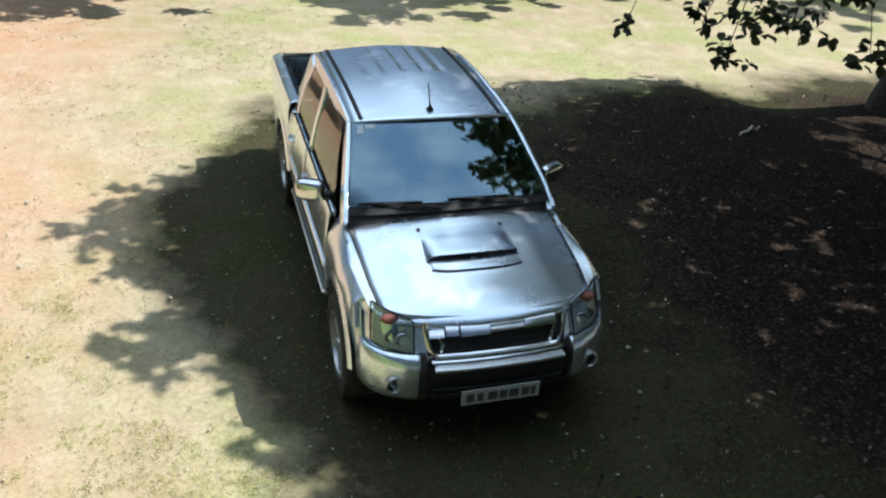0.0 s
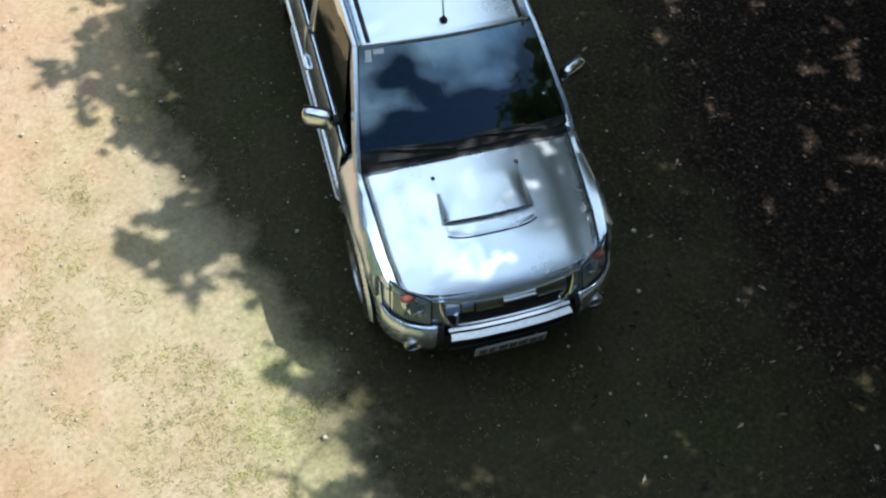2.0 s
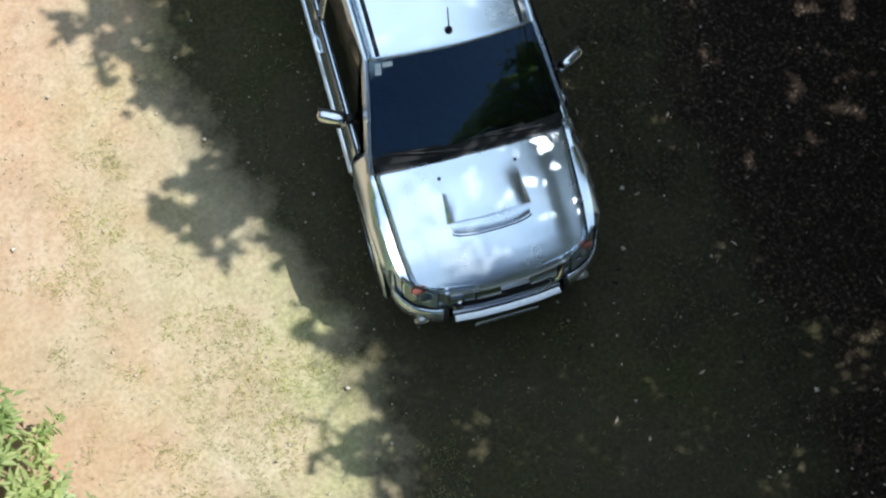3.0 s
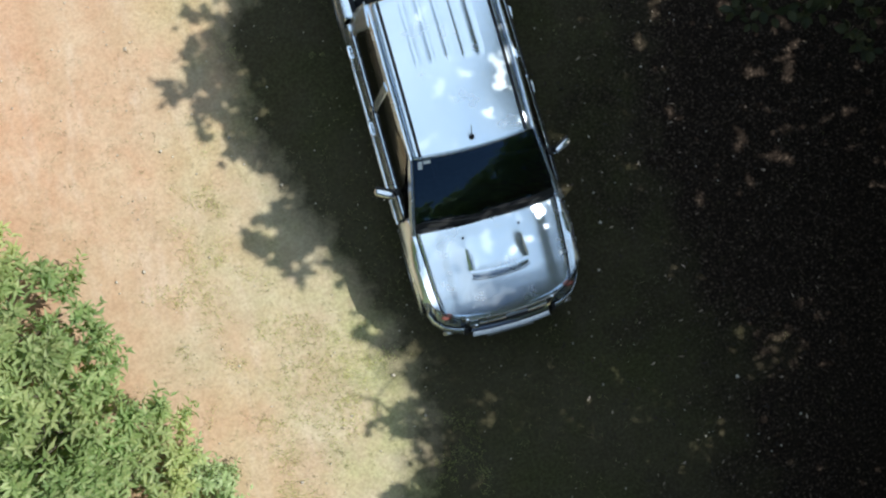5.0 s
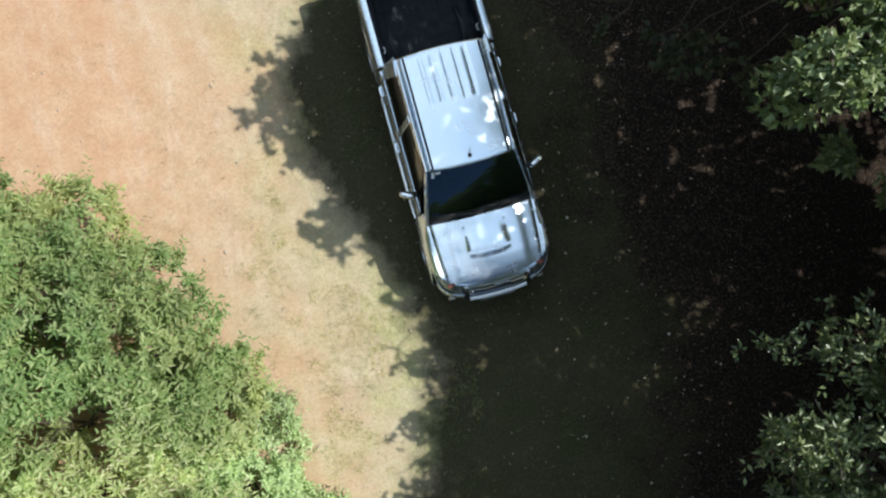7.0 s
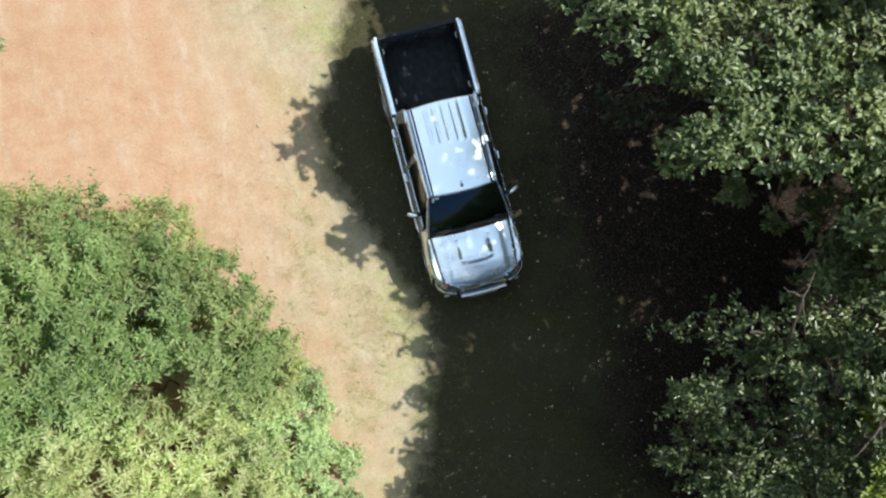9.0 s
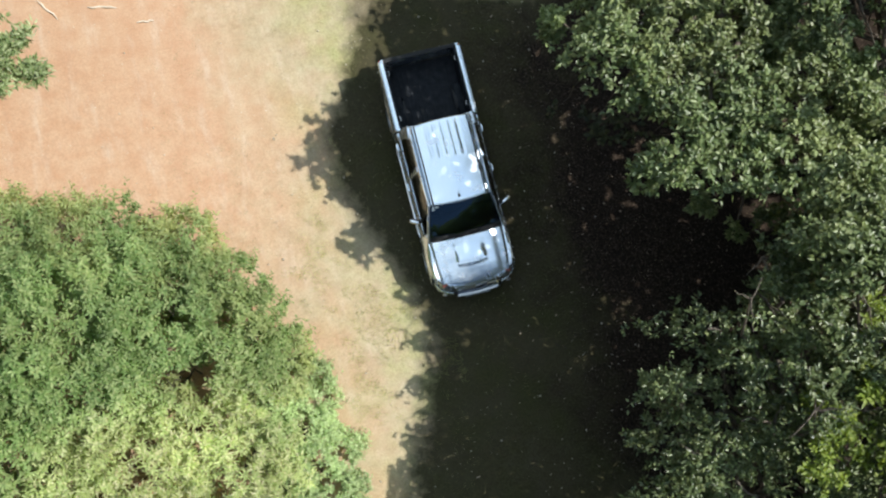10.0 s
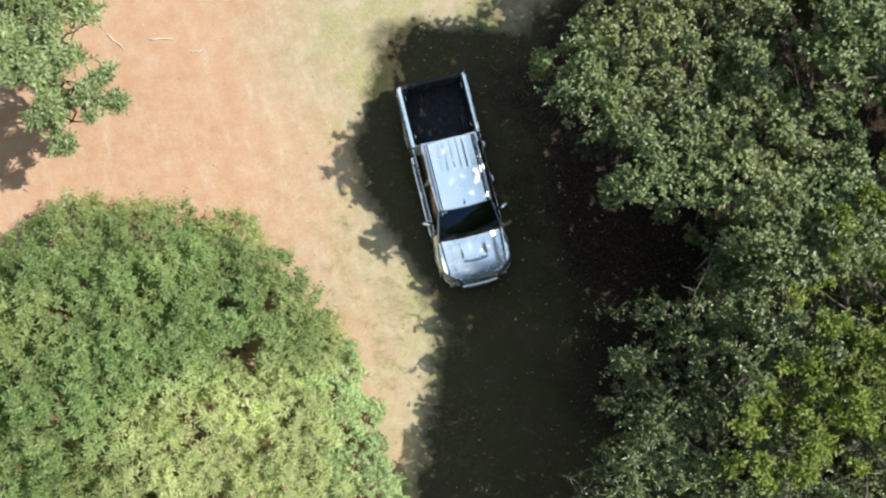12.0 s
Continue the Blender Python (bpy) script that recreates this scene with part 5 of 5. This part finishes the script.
make_tree(14, "corner_tree", "small leafy tree at the edge of the clearing", (-8.4, 4.3, 0), 1.6, 0.11,
          [(-7.6, 2.75, 3.4, 0.7), (-7.1, 3.2, 3.6, 0.65), (-7.85, 3.3, 4.0, 0.7), (-7.3, 4.3, 3.9, 0.9), (-8.3, 3.9, 4.0, 0.8), (-8.5, 4.8, 4.2, 1.15), (-7.5, 5.5, 3.7, 1.0), (-10.1, 4.7, 3.8, 1.1), (-9.8, 6.0, 3.8, 1.3), (-8.0, 6.0, 3.6, 1.1)],
          LEAF_FROND, 0.13, 0.042, subs=24, per_sub=26, per=9, stray=0.05)
for k, (x, y) in enumerate([(-1.9, 8.6), (4.9, 8.7), (8.8, 9.8), (12.4, 10.4)]):
    rg = random.Random(60 + k)
    make_tree(20 + k, "far_tree", "broad-leaved tree beyond the clearing casting shade on the ground", (x, y + 1.5, 0), 1.9, 0.18,
              [(x + rg.uniform(-1.8, 1.8), y + rg.uniform(0.0, 1.8), rg.uniform(2.4, 3.9), rg.uniform(1.2, 1.6)) for _ in range(7)],
              LEAF_BROAD, 0.2, 0.12, subs=8, per_sub=12)


# unseen trees: south row for dark reflections, east ones added to block skylight
for k, (x, y) in enumerate([(-9.5, -17.5), (-4.0, -19.0), (1.0, -17.0), (6.0, -18.5), (11.0, -16.5), (-15.5, -14.0), (15.5, -9.5), (16.5, -3.5), (18.5, 2.0), (20.5, 9.0), (19.5, -6.5), (22.0, 5.5)]):
    rg = random.Random(90 + k)
    make_tree(40 + k, "unseen_border_tree", "unseen tall dark broad-leaved tree added round the clearing to block sky light", (x, y, 0), 3.4, 0.26,
              [(x + rg.uniform(-2.2, 2.2), y + rg.uniform(-1.6, 1.6), rg.uniform(3.4, 9.0), rg.uniform(1.6, 2.3)) for _ in range(9)],
              LEAF_BROAD, 0.24, 0.15, subs=7, per_sub=11)


# ---- shrubs ----
def shoot_leaves(rng, feet, ways, length, leaves, leaf_len, leaf_wid):
    """Upright shoots with narrow leaves set spirally along them."""
    n = len(feet)
    ways = unit(ways)
    side = unit(np.cross(ways, rng.normal(0, 1, (n, 3))))
    over = np.cross(ways, side)
    idx = np.repeat(np.arange(n), leaves)
    k = np.tile(np.arange(leaves), n)
    t = (k + rng.uniform(0, 1, len(k))) / leaves
    turn = k * 2.4 + rng.uniform(-0.4, 0.4, len(k))
    out = np.cos(turn)[:, None] * side[idx] + np.sin(turn)[:, None] * over[idx]
    base = feet[idx] + ways[idx] * (length[idx] * (0.1 + 0.9 * t))[:, None]
    axis = out * (1.0 - 0.3 * t)[:, None] + ways[idx] * (0.05 + 0.55 * t)[:, None]
    return leaf_arrays(rng, base, axis, ways[idx] + out * 0.2, leaf_len * rng.uniform(0.7, 1.25, len(k)) * (1.1 - 0.4 * t), leaf_wid * rng.uniform(0.75, 1.25, len(k)), 0.2, 0.18)


def hull_points(rng, blobs, dense, gaps):
    """Points over the joint skin of the blobs (x, y, z, radius), in clumps with gaps, and their outward ways."""
    pts, ways = [], []
    b = np.array(blobs)
    for x, y, z, r in blobs:
        d = unit(rng.normal(0, 1, (int(dense * 9 * r * r), 3)))
        d = d[d[:, 2] > -0.35]
        lump = np.array([noise.noise((x + a * r * 2.2, y + c * r * 2.2, z + e * r * 2.2)) + 0.6 * noise.noise((a * r * 6 + x, c * r * 6 + y, e * r * 6)) for a, c, e in d])
        reach = 0.90 + 0.48 * lump
        p = np.array([x, y, z]) + d * (r * reach)[:, None]
        inside = np.zeros(len(p), bool)
        for q in b:
            inside |= np.linalg.norm(p - q[:3], axis=1) < q[3] * 0.82
        keep = ~inside & (p[:, 2] > 0.03) & (lump > gaps + rng.normal(0, 0.1, len(p)))
        pts.append(p[keep])
        ways.append(d[keep])
    return np.concatenate(pts), np.concatenate(ways)


def make_shrub(seed, name, label, blobs, leaf, leaf_len, leaf_wid, dense=105, leaves=12, reach=(0.16, 0.38), group="shrubs along the clearing", hollows=(), upness=0.8, gaps=-0.40):
    rng = np.random.default_rng(seed)
    cx = sum(b[0] for b in blobs) / len(blobs)
    cy = sum(b[1] for b in blobs) / len(blobs)
    shrub = empty(name, Matrix.Translation((cx, cy, 0)), label, "shrub", group)
    for x, y, z, r in blobs:
        bm = bmesh.new()
        for _ in range(7):
            d = rng.normal(0, 1, 3)
            d[2] = abs(d[2]) + 0.4
            d = d / np.linalg.norm(d) * r * 0.85
            a = Vector((x + rng.normal(0, 0.15) - cx, y + rng.normal(0, 0.15) - cy, -0.05))
            b = Vector((x - cx, y - cy, z)) + Vector(d)
            b.z = max(b.z, 0.3)
            tube(bm, limb_path(rng, a, b, 0.05, 5), [0.02, 0.017, 0.014, 0.011, 0.008, 0.004], 5)
        part("stem", bm, TWIG, shrub, smooth=60)
    feet, ways = hull_points(rng, blobs, dense, gaps)
    for hx, hy, hr in hollows:
        away = np.hypot(feet[:, 0] - hx, feet[:, 1] - hy)
        keep = away > hr * (1 + 0.35 * np.sin(3 * np.arctan2(feet[:, 1] - hy, feet[:, 0] - hx)))
        feet, ways = feet[keep], ways[keep]
    tall = rng.uniform(*reach, len(feet)) * np.where(rng.random(len(feet)) < 0.12, 2.1, 1.0)
    lean = unit(ways * 0.75 + np.array([0, 0, upness]) + rng.normal(0, 0.38, (len(feet), 3)))
    v = shoot_leaves(rng, feet - lean * (0.35 * tall)[:, None], lean, tall, leaves, leaf_len, leaf_wid)
    # thinner leaves deeper in, that close the inside
    inner, mids = crown_points(rng, [(x, y, z, r * 0.8) for x, y, z, r in blobs], 28, 20, flat=0.95, low=-0.2, shell=0.6)
    for hx, hy, hr in hollows:
        keep = np.hypot(inner[:, 0] - hx, inner[:, 1] - hy) > hr * 0.8
        inner, mids = inner[keep], mids[keep]
    v = np.concatenate([v, sprigs(rng, inner, 0.16, 5, leaf_len, leaf_wid, mids)]) - np.array([[cx, cy, 0]])
    v[:, 2] = np.maximum(v[:, 2], 0.012)
    link_mesh("foliage", leaf_mesh("foliage", v), leaf, shrub, smooth=0)
    return shrub


SHRUB = "dense bright green sunlit shrub along the bare earth"
WEEDY = "pale yellow-green weedy shrub with soft foliage"
HOLES = ((-5.5, -2.75, 0.4), (-5.2, -2.4, 0.14), (-9.0, -4.1, 0.38), (-7.9, -2.6, 0.15), (-6.9, -1.0, 0.13))
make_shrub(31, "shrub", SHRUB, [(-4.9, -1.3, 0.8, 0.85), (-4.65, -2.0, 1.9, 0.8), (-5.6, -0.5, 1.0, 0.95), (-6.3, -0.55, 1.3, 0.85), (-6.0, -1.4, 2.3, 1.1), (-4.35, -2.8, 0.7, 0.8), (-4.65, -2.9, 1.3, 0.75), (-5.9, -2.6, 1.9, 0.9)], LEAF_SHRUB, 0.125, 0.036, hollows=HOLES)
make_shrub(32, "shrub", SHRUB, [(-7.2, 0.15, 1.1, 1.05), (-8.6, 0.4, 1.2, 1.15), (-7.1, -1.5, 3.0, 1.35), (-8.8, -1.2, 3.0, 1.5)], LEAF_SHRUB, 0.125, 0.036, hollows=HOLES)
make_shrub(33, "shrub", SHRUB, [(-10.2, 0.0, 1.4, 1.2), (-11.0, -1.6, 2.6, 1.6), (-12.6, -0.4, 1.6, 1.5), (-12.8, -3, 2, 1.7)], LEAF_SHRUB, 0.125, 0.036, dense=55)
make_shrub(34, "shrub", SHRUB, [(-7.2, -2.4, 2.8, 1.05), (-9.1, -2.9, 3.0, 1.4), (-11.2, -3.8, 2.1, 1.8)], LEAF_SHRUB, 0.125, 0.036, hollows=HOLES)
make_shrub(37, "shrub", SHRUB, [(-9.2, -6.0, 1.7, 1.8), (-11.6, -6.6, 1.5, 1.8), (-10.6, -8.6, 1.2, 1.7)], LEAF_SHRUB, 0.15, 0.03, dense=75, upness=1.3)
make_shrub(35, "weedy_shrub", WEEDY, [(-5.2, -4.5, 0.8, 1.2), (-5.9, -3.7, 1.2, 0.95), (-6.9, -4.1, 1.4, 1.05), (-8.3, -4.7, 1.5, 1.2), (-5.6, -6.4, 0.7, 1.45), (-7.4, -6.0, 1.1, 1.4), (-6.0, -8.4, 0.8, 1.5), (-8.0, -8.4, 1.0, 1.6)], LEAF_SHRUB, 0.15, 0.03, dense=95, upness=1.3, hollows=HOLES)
make_shrub(36, "low_shrub", "low blue-green leafy shrub beside the bare track", [(-4.1, -3.6, 0.25, 0.85), (-4.15, -4.3, 0.3, 0.8), (-3.95, -5.0, 0.3, 0.9), (-4.1, -5.8, 0.3, 0.9), (-4.0, -6.6, 0.35, 1.0), (-4.2, -7.4, 0.35, 0.9), (-4.2, -8.2, 0.4, 1.1)], LEAF_BLUE, 0.09, 0.032, dense=190, reach=(0.12, 0.28), gaps=-1.0)


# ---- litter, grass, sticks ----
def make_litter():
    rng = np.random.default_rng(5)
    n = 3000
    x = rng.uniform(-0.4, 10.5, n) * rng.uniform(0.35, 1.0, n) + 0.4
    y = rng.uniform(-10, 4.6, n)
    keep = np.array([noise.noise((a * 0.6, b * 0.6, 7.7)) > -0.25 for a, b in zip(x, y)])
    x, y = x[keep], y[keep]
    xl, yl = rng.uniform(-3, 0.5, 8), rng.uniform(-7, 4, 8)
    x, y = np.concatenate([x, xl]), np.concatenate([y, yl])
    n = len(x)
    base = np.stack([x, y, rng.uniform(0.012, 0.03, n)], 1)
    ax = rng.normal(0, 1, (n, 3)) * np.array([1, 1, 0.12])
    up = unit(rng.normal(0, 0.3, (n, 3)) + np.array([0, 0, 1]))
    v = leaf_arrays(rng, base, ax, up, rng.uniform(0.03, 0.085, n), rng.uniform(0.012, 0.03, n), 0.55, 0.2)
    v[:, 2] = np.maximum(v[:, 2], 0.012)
    ob = link_mesh("leaf_litter", leaf_mesh("leaf_litter", v), LEAF_DRY_SHADED, smooth=0)
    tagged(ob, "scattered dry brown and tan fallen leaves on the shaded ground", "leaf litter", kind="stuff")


def make_grass():
    rng = np.random.default_rng(6)
    n = 20000
    x, y = rng.uniform(-5.5, 9, n), rng.uniform(-8.5, 12, n)
    keep = np.array([noise.noise((a * 0.55, b * 0.55, 2.2)) + 0.5 * noise.noise((a * 2.1, b * 2.1, 9.0)) > 0.02 for a, b in zip(x, y)])
    keep &= (x < 0.6) | (rng.random(n) < 0.12)
    x, y = x[keep], y[keep]
    per = 5
    n = len(x) * per
    bx = np.repeat(x, per) + rng.normal(0, 0.025, n)
    by = np.repeat(y, per) + rng.normal(0, 0.025, n)
    base = np.stack([bx, by, np.full(n, 0.004)], 1)
    ax = rng.normal(0, 0.7, (n, 3))
    ax[:, 2] = np.abs(ax[:, 2]) + 0.35
    up = unit(rng.normal(0, 1, (n, 3)))
    v = leaf_arrays(rng, base, ax, up, rng.uniform(0.014, 0.034, n), rng.uniform(0.004, 0.007, n), 0.1, 0.2)
    ob = link_mesh("grass", leaf_mesh("grass", v), GRASS, smooth=0)
    tagged(ob, "short thin half-dry grass on the bare earth", "grass", kind="stuff")


def make_green_grass():
    """Low green tufts in loose patches beside the truck."""
    rng = np.random.default_rng(16)
    n = 15000
    x, y = rng.uniform(-4.4, -0.6, n), rng.uniform(-4.6, 1.5, n)
    keep = np.array([noise.noise((a * 0.8, b * 0.8, 4.4)) + 0.6 * noise.noise((a * 3.1, b * 3.1, 1.0)) - 0.2 * abs(a + 1.9) - 0.16 * abs(b + 2.9) + 0.28 > rng.uniform(0, 0.25) for a, b in zip(x, y)])
    x, y = x[keep], y[keep]
    per = 6
    n = len(x) * per
    base = np.stack([np.repeat(x, per) + rng.normal(0, 0.02, n), np.repeat(y, per) + rng.normal(0, 0.02, n), np.full(n, 0.004)], 1)
    ax = rng.normal(0, 1.0, (n, 3))
    ax[:, 2] = np.abs(ax[:, 2]) * 0.4 + 0.15
    v = leaf_arrays(rng, base, ax, unit(rng.normal(0, 1, (n, 3))), rng.uniform(0.01, 0.024, n), rng.uniform(0.004, 0.008, n), 0.1, 0.2)
    ob = link_mesh("green_grass", leaf_mesh("green_grass", v), GRASS_GREEN, smooth=0)
    tagged(ob, "sparse fresh green grass tufts on the pale earth", "grass", kind="stuff")


def make_pebbles():
    """Small pale stones and crumbs of earth lying about the clearing."""
    rng = np.random.default_rng(17)
    n = 2600
    x, y = rng.uniform(-10, 3, n), rng.uniform(-8, 9, n)
    keep = np.array([noise.noise((a * 0.7, b * 0.7, 6.1)) > rng.uniform(-0.5, 0.35) for a, b in zip(x, y)])
    x, y = x[keep], y[keep]
    n = len(x)
    r = rng.uniform(0.006, 0.014, n) * np.where(rng.random(n) < 0.12, 1.9, 1.0)
    octa = np.array([(1, 0, 0), (0, 1, 0), (-1, 0, 0), (0, -1, 0), (0, 0, 0.7), (0, 0, -0.5)], float)
    v = octa[None] * r[:, None, None] * rng.uniform(0.65, 1.35, (n, 6, 1))
    a = rng.uniform(0, 6.28, n)
    c, s = np.cos(a)[:, None], np.sin(a)[:, None]
    v = np.stack([v[..., 0] * c - v[..., 1] * s + x[:, None], v[..., 0] * s + v[..., 1] * c + y[:, None], v[..., 2] + 0.3 * r[:, None] + 0.004], -1)
    tri = np.array([(0, 1, 4), (1, 2, 4), (2, 3, 4), (3, 0, 4), (1, 0, 5), (2, 1, 5), (3, 2, 5), (0, 3, 5)])
    f = (np.arange(n)[:, None, None] * 6 + tri[None]).ravel()
    ob = link_mesh("pebbles", raw_mesh("pebbles", v.reshape(-1, 3), f, 3), PEBBLE, smooth=0)
    tagged(ob, "small pale stones and crumbs on the dry earth", "pebbles", kind="stuff")


def make_stick(x, y, length, turn, seed):
    rng = np.random.default_rng(seed)
    bm = bmesh.new()
    d = Vector((math.cos(turn), math.sin(turn), 0)) * length / 2
    tube(bm, limb_path(rng, -d, d, 0.02, 5), [0.009, 0.017, 0.02, 0.019, 0.015, 0.008], 6)
    ob = part("dry_stick", bm, DRYWOOD, smooth=60)
    ob.location = (x, y, 0.02)
    tagged(ob, "pale dry fallen stick on bare earth", "stick", "fallen sticks")


DRYWOOD = surface("dry_wood", (0.62, 0.54, 0.42), (0.78, 0.70, 0.58), 0.8, 0, 20)
make_litter()
make_grass()
make_green_grass()
make_pebbles()
for k, (x, y, l, a) in enumerate([(-6.1, 5.3, 0.6, -0.25), (-5.3, 4.8, 0.35, -0.1), (-9.2, 1.9, 0.7, 1.2), (-8.9, 1.95, 0.35, 2.2), (-7.2, 5.5, 0.6, -1.0), (5.2, 2.4, 0.55, 0.5)]):
    make_stick(x, y, l, a, 70 + k)
